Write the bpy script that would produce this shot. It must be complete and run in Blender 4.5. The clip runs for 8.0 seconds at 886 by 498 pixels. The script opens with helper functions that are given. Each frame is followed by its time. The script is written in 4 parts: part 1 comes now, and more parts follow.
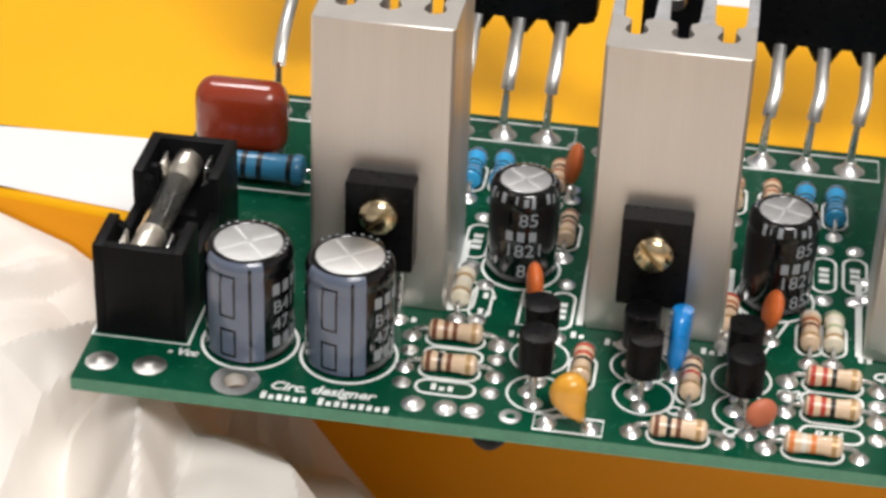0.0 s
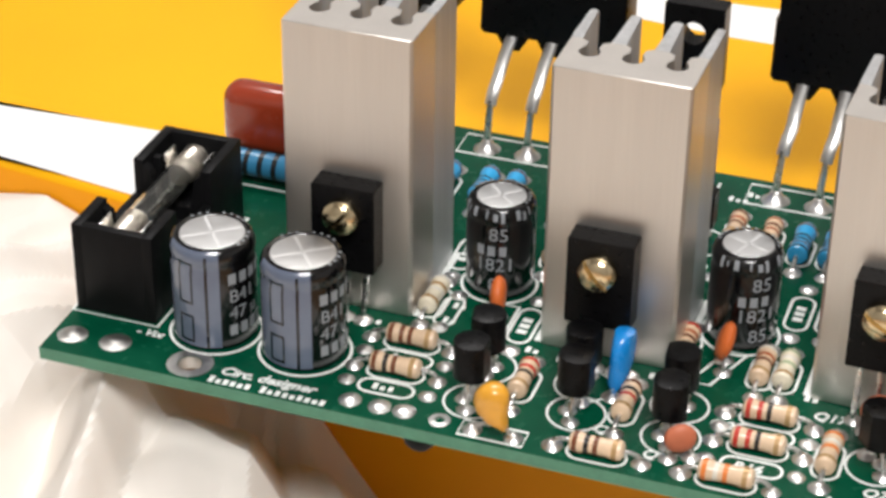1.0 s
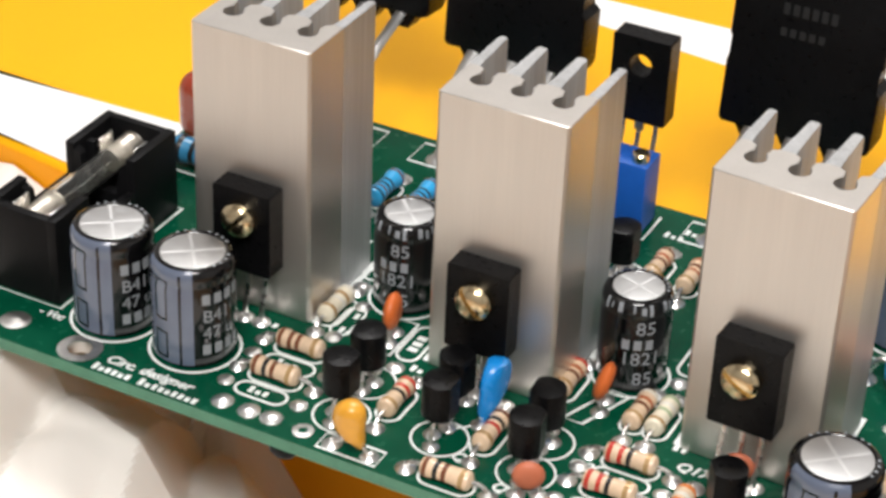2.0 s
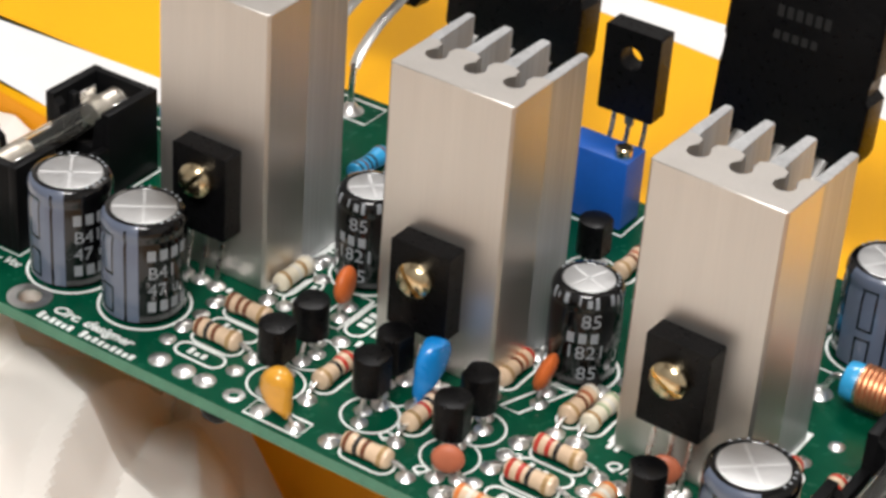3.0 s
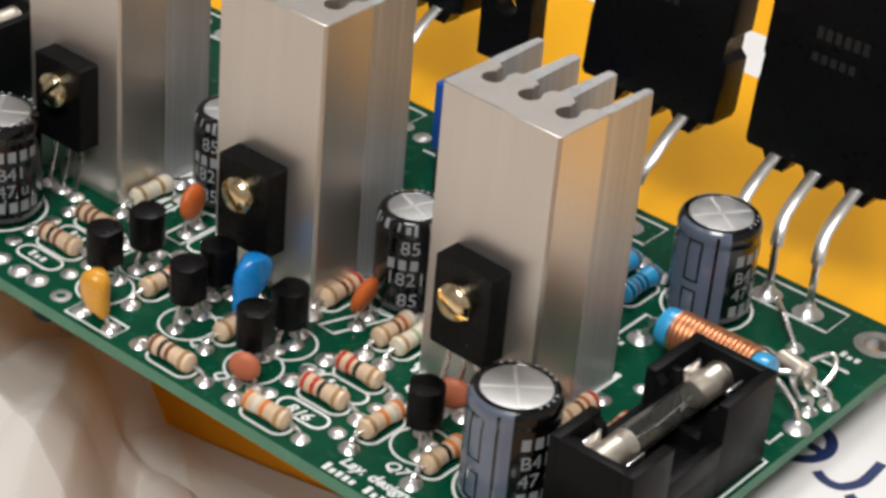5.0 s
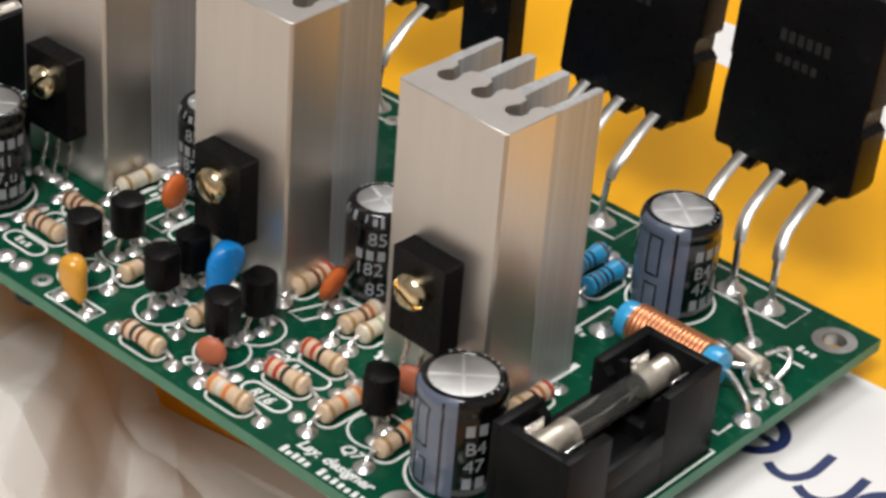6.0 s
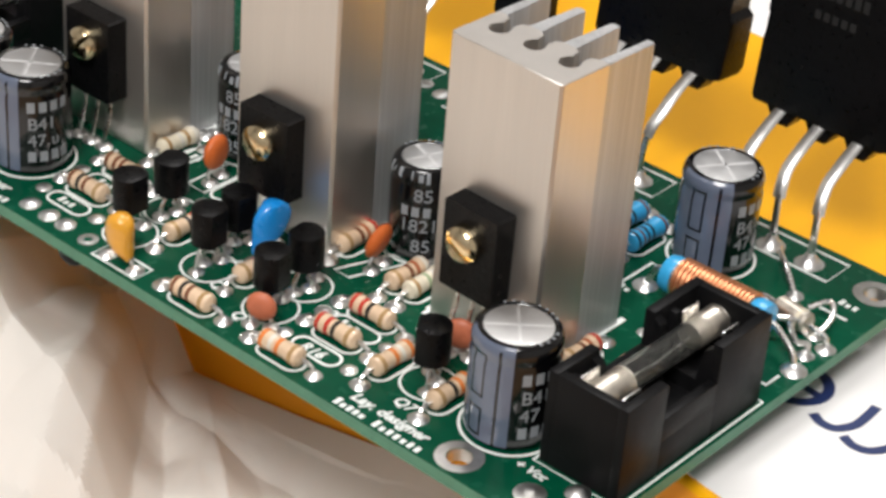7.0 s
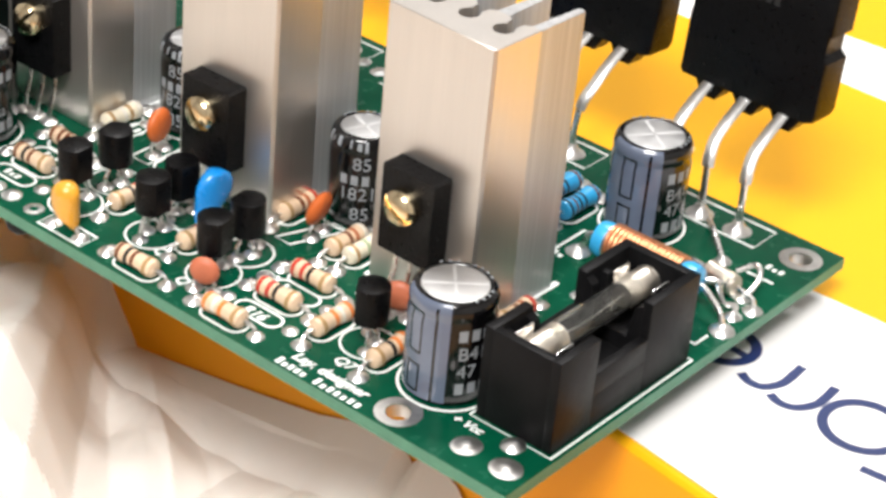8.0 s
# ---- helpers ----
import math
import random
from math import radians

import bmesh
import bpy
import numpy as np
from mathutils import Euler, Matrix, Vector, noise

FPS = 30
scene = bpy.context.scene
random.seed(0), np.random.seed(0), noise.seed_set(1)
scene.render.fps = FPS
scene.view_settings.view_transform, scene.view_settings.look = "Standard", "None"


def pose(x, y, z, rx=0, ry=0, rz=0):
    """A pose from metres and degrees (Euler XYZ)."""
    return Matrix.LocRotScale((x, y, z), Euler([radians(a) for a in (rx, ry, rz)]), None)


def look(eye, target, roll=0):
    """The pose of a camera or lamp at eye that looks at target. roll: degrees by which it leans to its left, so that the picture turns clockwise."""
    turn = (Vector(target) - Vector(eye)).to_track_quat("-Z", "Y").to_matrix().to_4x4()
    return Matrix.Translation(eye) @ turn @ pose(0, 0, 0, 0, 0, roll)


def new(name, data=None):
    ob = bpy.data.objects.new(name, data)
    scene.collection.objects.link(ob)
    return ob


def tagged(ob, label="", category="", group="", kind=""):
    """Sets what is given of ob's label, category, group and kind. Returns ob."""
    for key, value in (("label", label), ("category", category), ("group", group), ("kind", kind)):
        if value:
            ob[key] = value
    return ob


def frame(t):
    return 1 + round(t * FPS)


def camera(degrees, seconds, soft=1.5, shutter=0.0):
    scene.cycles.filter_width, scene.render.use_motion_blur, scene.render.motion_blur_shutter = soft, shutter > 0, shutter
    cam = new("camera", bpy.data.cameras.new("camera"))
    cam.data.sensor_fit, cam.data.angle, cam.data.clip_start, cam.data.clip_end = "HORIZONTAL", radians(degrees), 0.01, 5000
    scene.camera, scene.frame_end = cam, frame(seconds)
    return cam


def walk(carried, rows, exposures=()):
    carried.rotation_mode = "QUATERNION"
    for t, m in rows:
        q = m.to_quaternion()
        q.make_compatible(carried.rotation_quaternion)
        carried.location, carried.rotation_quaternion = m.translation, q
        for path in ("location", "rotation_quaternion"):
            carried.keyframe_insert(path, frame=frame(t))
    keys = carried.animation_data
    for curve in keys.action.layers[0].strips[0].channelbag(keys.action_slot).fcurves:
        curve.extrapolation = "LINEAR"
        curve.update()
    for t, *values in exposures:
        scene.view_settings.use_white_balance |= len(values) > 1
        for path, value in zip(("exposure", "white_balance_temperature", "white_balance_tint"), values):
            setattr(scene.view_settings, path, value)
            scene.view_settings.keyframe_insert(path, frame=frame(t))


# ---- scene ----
cam = camera(22.43, 8.0, 3.2)
PATH = [
    (0, (0.06716, -0.19204, 0.14674), (0.04900, -0.05860, 0.06026), 2.20),
    (0.5, (0.08796, -0.19216, 0.14717), (0.05932, -0.05920, 0.06277), 2.20),
    (1, (0.11463, -0.18926, 0.14727), (0.07047, -0.06038, 0.06343), 0.80),
    (1.5, (0.13447, -0.18021, 0.15026), (0.08055, -0.05677, 0.06386), 0.80),
    (2, (0.15068, -0.17099, 0.15383), (0.09124, -0.05011, 0.06743), 2.50),
    (2.2, (0.15565, -0.16876, 0.15399), (0.09477, -0.04900, 0.06719), 3.30),
    (3.3, (0.17638, -0.15288, 0.14779), (0.10366, -0.03920, 0.06179), 4.50),
    (3.5, (0.17927, -0.15077, 0.14794), (0.10591, -0.03829, 0.06090), 4.70),
    (4, (0.19173, -0.14756, 0.14787), (0.11573, -0.03660, 0.06123), 5.30),
    (4.5, (0.20248, -0.14283, 0.14570), (0.12320, -0.03483, 0.05818), 5.30),
    (5, (0.21181, -0.14074, 0.14402), (0.12981, -0.03274, 0.05922), 5.20),
    (5.2, (0.21430, -0.14052, 0.14504), (0.13190, -0.03324, 0.05960), 5.10),
    (6.3, (0.22839, -0.13576, 0.14996), (0.14103, -0.03280, 0.06412), 4.60),
    (6.5, (0.22501, -0.13734, 0.14887), (0.13773, -0.03430, 0.06295), 4.70),
    (7, (0.22241, -0.14561, 0.14557), (0.13777, -0.04041, 0.05965), 4.80),
    (7.5, (0.22736, -0.14999, 0.14136), (0.14464, -0.04319, 0.05568), 4.80),
    (8, (0.22875, -0.15269, 0.14410), (0.14691, -0.04413, 0.05970), 5.50),
]
EXPOSURES = [(0, -0.64), (0.5, -0.6), (1.0, -0.52), (1.5, -0.36), (2.2, -0.5), (3.5, -0.66), (4.5, -0.88), (5.2, -0.86), (6.5, -0.84), (7.0, -0.56), (7.5, -0.2), (8.0, 0.03)]
walk(cam, [(t, look(e, a, r)) for t, e, a, r in PATH], EXPOSURES)

# ---- light: a room with white walls, a ceiling lamp and a second lamp further off ----
world = bpy.data.worlds.new("world")
scene.world = world
world.use_nodes = True
world.node_tree.nodes["Background"].inputs[0].default_value = (0.95, 0.97, 1.0, 1)
world.node_tree.nodes["Background"].inputs[1].default_value = 0.25


def area_lamp(name, loc, target, sx, sy, watts, colour):
    d = bpy.data.lights.new(name, "AREA")
    d.shape, d.size, d.size_y, d.energy, d.color = "RECTANGLE", sx, sy, watts, colour
    ob = new(name, d)
    ob.matrix_world = look(loc, target)
    return ob


area_lamp("ceiling_lamp", (0.48, -0.88, 1.44), (0.06, 0.03, 0), 0.7, 0.42, 41, (1.0, 0.97, 0.95))
area_lamp("ceiling_lamp", (-0.3, 0.75, 1.62), (0.06, 0.03, 0), 0.6, 0.3, 23, (1.0, 0.97, 0.95))

# ---- helpers of this scene: all lengths below are millimetres ----
U = 0.001


def mesh_from(bm, name, angle=38):
    bmesh.ops.transform(bm, matrix=Matrix.Scale(U, 4), verts=bm.verts)
    me = bpy.data.meshes.new(name)
    bm.to_mesh(me)
    bm.free()
    me.polygons.foreach_set("use_smooth", [True] * len(me.polygons))
    me.set_sharp_from_angle(angle=radians(angle))
    return me


def mm(x=0, y=0, z=0, rx=0, ry=0, rz=0):
    return pose(x * U, y * U, z * U, rx, ry, rz)


def part(name, bm, material, parent, label="", m=None):
    me = mesh_from(bm, name) if isinstance(bm, bmesh.types.BMesh) else bm
    if material and not me.materials:
        me.materials.append(material)
    ob = new(name, me)
    ob.parent = parent
    if m is not None:
        ob.matrix_basis = m
    if label:
        tagged(ob, label)
    return ob


def thing(name, m, label, category, group="", kind=""):
    ob = new(name)
    ob.empty_display_size = 0.004
    ob.matrix_basis = m
    return tagged(ob, label, category, group, kind)


def join(bm, other):
    me = bpy.data.meshes.new("tmp")
    other.to_mesh(me)
    other.free()
    bm.from_mesh(me)
    bpy.data.meshes.remove(me)
    return bm


def box(x0, x1, y0, y1, z0, z1, bevel=0.0, seg=2, into=None):
    bm = bmesh.new()
    bmesh.ops.create_cube(bm, size=1)
    for v in bm.verts:
        v.co = Vector(((x0 + x1) / 2 + v.co.x * (x1 - x0), (y0 + y1) / 2 + v.co.y * (y1 - y0), (z0 + z1) / 2 + v.co.z * (z1 - z0)))
    if bevel:
        bmesh.ops.bevel(bm, geom=bm.edges[:], offset=bevel, segments=seg, profile=0.5, affect="EDGES")
    return join(into, bm) if into else bm


def prism(pts, z0, z1, bevel=0.0, seg=1, into=None):
    """A flat outline (x, y), run anticlockwise, drawn up from z0 to z1."""
    bm = bmesh.new()
    low = [bm.verts.new((x, y, z0)) for x, y in pts]
    top = [bm.verts.new((x, y, z1)) for x, y in pts]
    n = len(pts)
    bm.faces.new(low[::-1])
    cap = bm.faces.new(top)
    for i in range(n):
        bm.faces.new((low[i], low[(i + 1) % n], top[(i + 1) % n], top[i]))
    if bevel:
        edges = list(cap.edges)
        bmesh.ops.bevel(bm, geom=edges, offset=bevel, segments=seg, profile=0.5, affect="EDGES")
    return join(into, bm) if into else bm


def lathe(prof, n=24, m=None, into=None, close=True):
    """Turns (radius, z) pairs round the z axis; m moves the result."""
    bm = bmesh.new()
    rings = []
    for r, z in prof:
        if r < 1e-6:
            rings.append([bm.verts.new((0, 0, z))])
        else:
            rings.append([bm.verts.new((r * math.cos(2 * math.pi * i / n), r * math.sin(2 * math.pi * i / n), z)) for i in range(n)])
    for a, b in zip(rings, rings[1:]):
        for i in range(n):
            j = (i + 1) % n
            if len(a) == 1 and len(b) == 1:
                continue
            if len(a) == 1:
                bm.faces.new((a[0], b[j], b[i]))
            elif len(b) == 1:
                bm.faces.new((a[i], a[j], b[0]))
            else:
                bm.faces.new((a[i], a[j], b[j], b[i]))
    bmesh.ops.recalc_face_normals(bm, faces=bm.faces[:])
    if m is not None:
        bm.transform(m)
    return join(into, bm) if into else bm


def tube(pts, r, n=8, into=None, flat=1.0):
    """A wire of radius r through the points; flat squeezes it across."""
    bm = bmesh.new()
    pts = [Vector(p) for p in pts]
    rings = []
    side = None
    for i, p in enumerate(pts):
        d = (pts[min(i + 1, len(pts) - 1)] - pts[max(i - 1, 0)]).normalized()
        if side is None:
            side = d.cross(Vector((0, 1, 0)))
            if side.length < 0.2:
                side = d.cross(Vector((1, 0, 0)))
        side = (side - d * side.dot(d)).normalized()
        up = d.cross(side)
        rings.append([bm.verts.new(p + r * (side * math.cos(a) + up * flat * math.sin(a))) for a in (2 * math.pi * k / n for k in range(n))])
    for a, b in zip(rings, rings[1:]):
        for i in range(n):
            bm.faces.new((a[i], a[(i + 1) % n], b[(i + 1) % n], b[i]))
    bm.faces.new(rings[0][::-1])
    bm.faces.new(rings[-1])
    bmesh.ops.recalc_face_normals(bm, faces=bm.faces[:])
    return join(into, bm) if into else bm


def arc(cx, cy, r, a0, a1, n):
    return [(cx + r * math.cos(radians(a0 + (a1 - a0) * i / n)), cy + r * math.sin(radians(a0 + (a1 - a0) * i / n))) for i in range(n + 1)]


def smooth_line(pts, n=6):
    """A rounded line through the points."""
    v = [Vector(p) for p in pts]
    out = []
    for i in range(len(v) - 1):
        a, b, c, d = v[max(i - 1, 0)], v[i], v[i + 1], v[min(i + 2, len(v) - 1)]
        for k in range(n):
            t = k / n
            out.append(0.5 * ((2 * b) + (c - a) * t + (2 * a - 5 * b + 4 * c - d) * t * t + (3 * b - a - 3 * c + d) * t ** 3))
    return out + [v[-1]]


def ribbon(pts, width, z0, z1, closed=False, into=None):
    """A printed line of that width along flat points."""
    bm = bmesh.new()
    pts = [Vector(p) for p in pts]
    n = len(pts)
    rows = []
    for i, p in enumerate(pts):
        a = pts[(i - 1) % n] if closed or i else p
        b = pts[(i + 1) % n] if closed or i < n - 1 else p
        d = (b - a).normalized()
        s = Vector((-d.y, d.x)) * width / 2
        rows.append([bm.verts.new((*(p + s), z1)), bm.verts.new((*(p - s), z1)), bm.verts.new((*(p - s), z0)), bm.verts.new((*(p + s), z0))])
    for i in range(n if closed else n - 1):
        a, b = rows[i], rows[(i + 1) % n]
        for k in range(4):
            bm.faces.new((a[k], a[(k + 1) % 4], b[(k + 1) % 4], b[k]))
    if not closed:
        bm.faces.new(rows[0])
        bm.faces.new(rows[-1][::-1])
    bmesh.ops.recalc_face_normals(bm, faces=bm.faces[:])
    return join(into, bm) if into else bm


def lettering(text, height, depth=0.03, shear=0.0, weight=0.0):
    """Letters as a flat bmesh in the xy plane, from the origin to the right."""
    cu = bpy.data.curves.new("letters", "FONT")
    cu.body, cu.size, cu.shear, cu.resolution_u, cu.extrude = text, height * 1.38, shear, 3, depth / 2
    cu.offset = weight
    ob = bpy.data.objects.new("letters", cu)
    bm = bmesh.new()
    me = ob.to_mesh()
    bm.from_mesh(me)
    ob.to_mesh_clear()
    bpy.data.objects.remove(ob)
    bpy.data.curves.remove(cu)
    return bm


def wrap(bm, r, turn, z):
    """Bends flat writing round an upright cylinder of radius r."""
    for v in bm.verts:
        a = turn + v.co.x / r
        q = r + v.co.z
        v.co = Vector((q * math.cos(a), q * math.sin(a), z + v.co.y))
    return bm


# ---- materials ----
def mat(name, colour, rough=0.5, metal=0.0, vary=0.12, scale=900, bump=0.0, bscale=3000, rvary=0.1, coat=0.0, stretch=(1, 1, 1), spec=0.5, trans=0.0, per=0.0, big=0.0):
    m = bpy.data.materials.new(name)
    m.use_nodes = True
    nt = m.node_tree
    b = nt.nodes["Principled BSDF"]
    co = nt.nodes.new("ShaderNodeTexCoord")
    mp = nt.nodes.new("ShaderNodeMapping")
    mp.inputs["Scale"].default_value = stretch
    nt.links.new(co.outputs["Object"], mp.inputs["Vector"])
    no = nt.nodes.new("ShaderNodeTexNoise")
    no.inputs["Scale"].default_value, no.inputs["Detail"].default_value = scale, 5
    nt.links.new(mp.outputs[0], no.inputs["Vector"])
    no2 = nt.nodes.new("ShaderNodeTexNoise")
    no2.inputs["Scale"].default_value, no2.inputs["Detail"].default_value = scale / 7, 2
    nt.links.new(mp.outputs[0], no2.inputs["Vector"])
    add = nt.nodes.new("ShaderNodeMath")
    add.operation = "ADD"
    nt.links.new(no.outputs["Fac"], add.inputs[0])
    nt.links.new(no2.outputs["Fac"], add.inputs[1])
    rng = nt.nodes.new("ShaderNodeMapRange")
    rng.inputs["From Min"].default_value, rng.inputs["From Max"].default_value = 0.6, 1.4
    rng.inputs["To Min"].default_value, rng.inputs["To Max"].default_value = 1 - vary, 1 + vary
    nt.links.new(add.outputs[0], rng.inputs["Value"])
    hsv = nt.nodes.new("ShaderNodeHueSaturation")
    hsv.inputs["Color"].default_value = (*colour, 1)
    if per:
        oi = nt.nodes.new("ShaderNodeObjectInfo")
        pr = nt.nodes.new("ShaderNodeMapRange")
        pr.inputs["To Min"].default_value, pr.inputs["To Max"].default_value = 1 - per, 1 + per
        nt.links.new(oi.outputs["Random"], pr.inputs["Value"])
        mu = nt.nodes.new("ShaderNodeMath")
        mu.operation = "MULTIPLY"
        nt.links.new(rng.outputs[0], mu.inputs[0])
        nt.links.new(pr.outputs[0], mu.inputs[1])
        nt.links.new(mu.outputs[0], hsv.inputs["Value"])
    else:
        nt.links.new(rng.outputs[0], hsv.inputs["Value"])
    nt.links.new(hsv.outputs[0], b.inputs["Base Color"])
    rr = nt.nodes.new("ShaderNodeMapRange")
    rr.inputs["To Min"].default_value, rr.inputs["To Max"].default_value = max(rough - rvary, 0.02), min(rough + rvary, 1)
    nt.links.new(no.outputs["Fac"], rr.inputs["Value"])
    nt.links.new(rr.outputs[0], b.inputs["Roughness"])
    b.inputs["Metallic"].default_value = metal
    b.inputs["Coat Weight"].default_value = coat
    b.inputs["Coat Roughness"].default_value = 0.12
    b.inputs["Specular IOR Level"].default_value = spec
    b.inputs["Transmission Weight"].default_value = trans
    if bump:
        bn = nt.nodes.new("ShaderNodeTexNoise")
        bn.inputs["Scale"].default_value, bn.inputs["Detail"].default_value = bscale, 4
        nt.links.new(mp.outputs[0], bn.inputs["Vector"])
        bu = nt.nodes.new("ShaderNodeBump")
        bu.inputs["Strength"].default_value, bu.inputs["Distance"].default_value = bump, 0.0002
        nt.links.new(bn.outputs["Fac"], bu.inputs["Height"])
        nt.links.new(bu.outputs[0], b.inputs["Normal"])
    return m


M_MASK = mat("solder_mask_green", (0.0008, 0.063, 0.031), 0.25, vary=0.2, scale=500, bump=0.1, bscale=900, spec=0.2)
M_EDGE = mat("board_edge_fibreglass", (0.085, 0.235, 0.15), 0.6, vary=0.2, scale=1500, bump=0.4)
M_SILK = mat("silkscreen_white", (0.84, 0.87, 0.85), 0.55, vary=0.1, scale=2500)
M_SOLDER = mat("bright_solder", (0.84, 0.84, 0.83), 0.34, 1.0, vary=0.15, scale=900, bump=0.25, bscale=1400, per=0.12)
M_TIN = mat("tinned_ring", (0.6, 0.59, 0.57), 0.42, 1.0, vary=0.2, scale=900, bump=0.2)
M_WIRE = mat("tinned_wire", (0.84, 0.83, 0.81), 0.28, 1.0, vary=0.1, scale=800)
M_LEAD = mat("thick_tinned_lead", (0.9, 0.9, 0.88), 0.36, 0.95, vary=0.08, scale=600)
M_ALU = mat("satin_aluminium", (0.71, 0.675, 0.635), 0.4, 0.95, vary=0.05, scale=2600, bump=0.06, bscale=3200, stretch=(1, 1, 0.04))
# Fins: streaks are finish; the darker grey puts their dimmer reflections into the colour.
M_ALU_SIDE = mat("streaked_shaded_aluminium", (0.52, 0.525, 0.53), 0.42, 0.6, vary=0.26, scale=2200, bump=0.35, bscale=2400, rvary=0.12, stretch=(1, 1, 0.02))
M_BLACK = mat("black_epoxy", (0.0035, 0.0035, 0.004), 0.3, vary=0.3, scale=1500, bump=0.4, bscale=2500, spec=0.16)
M_BLACK_EDGE = mat("black_plastic", (0.006, 0.006, 0.0065), 0.42, vary=0.3, scale=700, bump=0.2, bscale=2500, spec=0.11)
M_BRASS = mat("yellow_passivated_steel", (0.82, 0.68, 0.44), 0.2, 1.0, vary=0.15, scale=700, bump=0.1)
M_NICKEL = mat("nickel_steel", (0.7, 0.65, 0.57), 0.42, 1.0, vary=0.12, scale=700)
M_SLEEVE = mat("black_sleeve", (0.003, 0.003, 0.0035), 0.16, vary=0.1, scale=400, coat=0.35, bump=0.06, bscale=500, spec=0.4)
M_STRIPE = mat("slate_stripe", (0.115, 0.14, 0.2), 0.2, vary=0.1, scale=400, coat=0.5)
M_PRINT = mat("grey_print", (0.27, 0.29, 0.31), 0.4, vary=0.1, scale=2000)
M_SCORE = mat("pale_score_line", (0.8, 0.8, 0.8), 0.5, 0.95, vary=0.05, scale=900)
M_FAINT = mat("faint_laser_print", (0.012, 0.012, 0.012), 0.6, vary=0.2, scale=1500)
M_CAN = mat("aluminium_can_top", (0.66, 0.66, 0.66), 0.4, 1.0, vary=0.06, scale=900, bump=0.15, bscale=1500)
M_TAN = mat("tan_resistor_paint", (0.72, 0.53, 0.36), 0.32, vary=0.1, scale=1500, coat=0.3, per=0.1)
M_PALE = mat("cream_resistor_paint", (0.74, 0.67, 0.52), 0.35, vary=0.1, scale=1500, coat=0.3)
M_BLUE_R = mat("blue_resistor_paint", (0.04, 0.38, 0.72), 0.3, vary=0.1, scale=900, coat=0.3)
M_BLUE_DARK = mat("deep_blue_resistor_paint", (0.04, 0.22, 0.40), 0.3, vary=0.12, scale=900, coat=0.3)
M_BLUE_C = mat("blue_dipped_epoxy", (0.01, 0.26, 0.72), 0.25, vary=0.08, scale=700, coat=0.5)
M_TRIM = mat("blue_trimmer_plastic", (0.008, 0.10, 0.46), 0.45, vary=0.1, scale=900)
M_ORANGE = mat("orange_ceramic", (0.60, 0.13, 0.025), 0.45, vary=0.12, scale=900)
M_SALMON = mat("terracotta_ceramic", (0.52, 0.15, 0.075), 0.5, vary=0.12, scale=900)
M_YELLOW_C = mat("yellow_dipped_epoxy", (0.72, 0.34, 0.03), 0.3, vary=0.1, scale=900, coat=0.4)
M_RED_C = mat("oxblood_film_capacitor", (0.28, 0.035, 0.012), 0.25, vary=0.15, scale=400, coat=0.6)
M_COPPER = mat("enamelled_copper", (0.66, 0.31, 0.16), 0.42, 0.9, vary=0.15, scale=1200)
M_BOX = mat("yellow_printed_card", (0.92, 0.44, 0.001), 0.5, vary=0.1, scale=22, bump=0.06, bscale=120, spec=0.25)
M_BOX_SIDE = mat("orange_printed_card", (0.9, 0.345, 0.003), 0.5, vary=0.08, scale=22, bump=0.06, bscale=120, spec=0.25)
M_BOX_WHITE = mat("white_printed_card", (0.86, 0.85, 0.84), 0.45, vary=0.03, scale=60, coat=0.1)
M_INK = mat("navy_ink", (0.015, 0.03, 0.115), 0.45, vary=0.1, scale=300)
# Unseen table; its brown is warmed to bounce orange light onto the carton.
M_TABLE = mat("warm_bounce_wood", (0.42, 0.25, 0.12), 0.5, vary=0.2, scale=20, stretch=(1, 9, 1))
M_WALL = mat("painted_wall", (0.5, 0.49, 0.48), 0.8, vary=0.03, scale=3)
M_FLOOR = mat("floor_tile", (0.42, 0.38, 0.33), 0.5, vary=0.1, scale=4)
BAND = {
    "brown": mat("band_brown", (0.16, 0.05, 0.02), 0.35), "black": mat("band_black", (0.012, 0.011, 0.01), 0.35),
    "red": mat("band_red", (0.50, 0.035, 0.02), 0.35), "orange": mat("band_orange", (0.70, 0.2, 0.04), 0.35),
    "gold": mat("band_gold", (0.46, 0.29, 0.13), 0.35, 0.3), "white": mat("band_white", (0.7, 0.66, 0.58), 0.35),
    "green": mat("band_green", (0.35, 0.42, 0.25), 0.35), "rust": mat("band_rust", (0.40, 0.12, 0.05), 0.35),
}


def glass_mat():
    m = bpy.data.materials.new("clear_glass")
    m.use_nodes = True
    b = m.node_tree.nodes["Principled BSDF"]
    b.inputs["Base Color"].default_value = (0.93, 0.94, 0.92, 1)
    b.inputs["Roughness"].default_value = 0.04
    b.inputs["IOR"].default_value = 1.3
    b.inputs["Transmission Weight"].default_value = 0.985
    return m


def tissue_mat():
    """Thin paper: part of the light goes through it."""
    m = mat("white_tissue", (0.93, 0.885, 0.825), 0.65, vary=0.04, scale=60, bump=0.1, bscale=220, spec=0.2)
    nt = m.node_tree
    b, out = nt.nodes["Principled BSDF"], nt.nodes["Material Output"]
    tr = nt.nodes.new("ShaderNodeBsdfTranslucent")
    tr.inputs["Color"].default_value = (0.9, 0.79, 0.66, 1)
    mix = nt.nodes.new("ShaderNodeMixShader")
    mix.inputs[0].default_value = 0.16
    nt.links.new(b.outputs[0], mix.inputs[1])
    nt.links.new(tr.outputs[0], mix.inputs[2])
    nt.links.new(mix.outputs[0], out.inputs["Surface"])
    return m


M_GLASS = glass_mat()
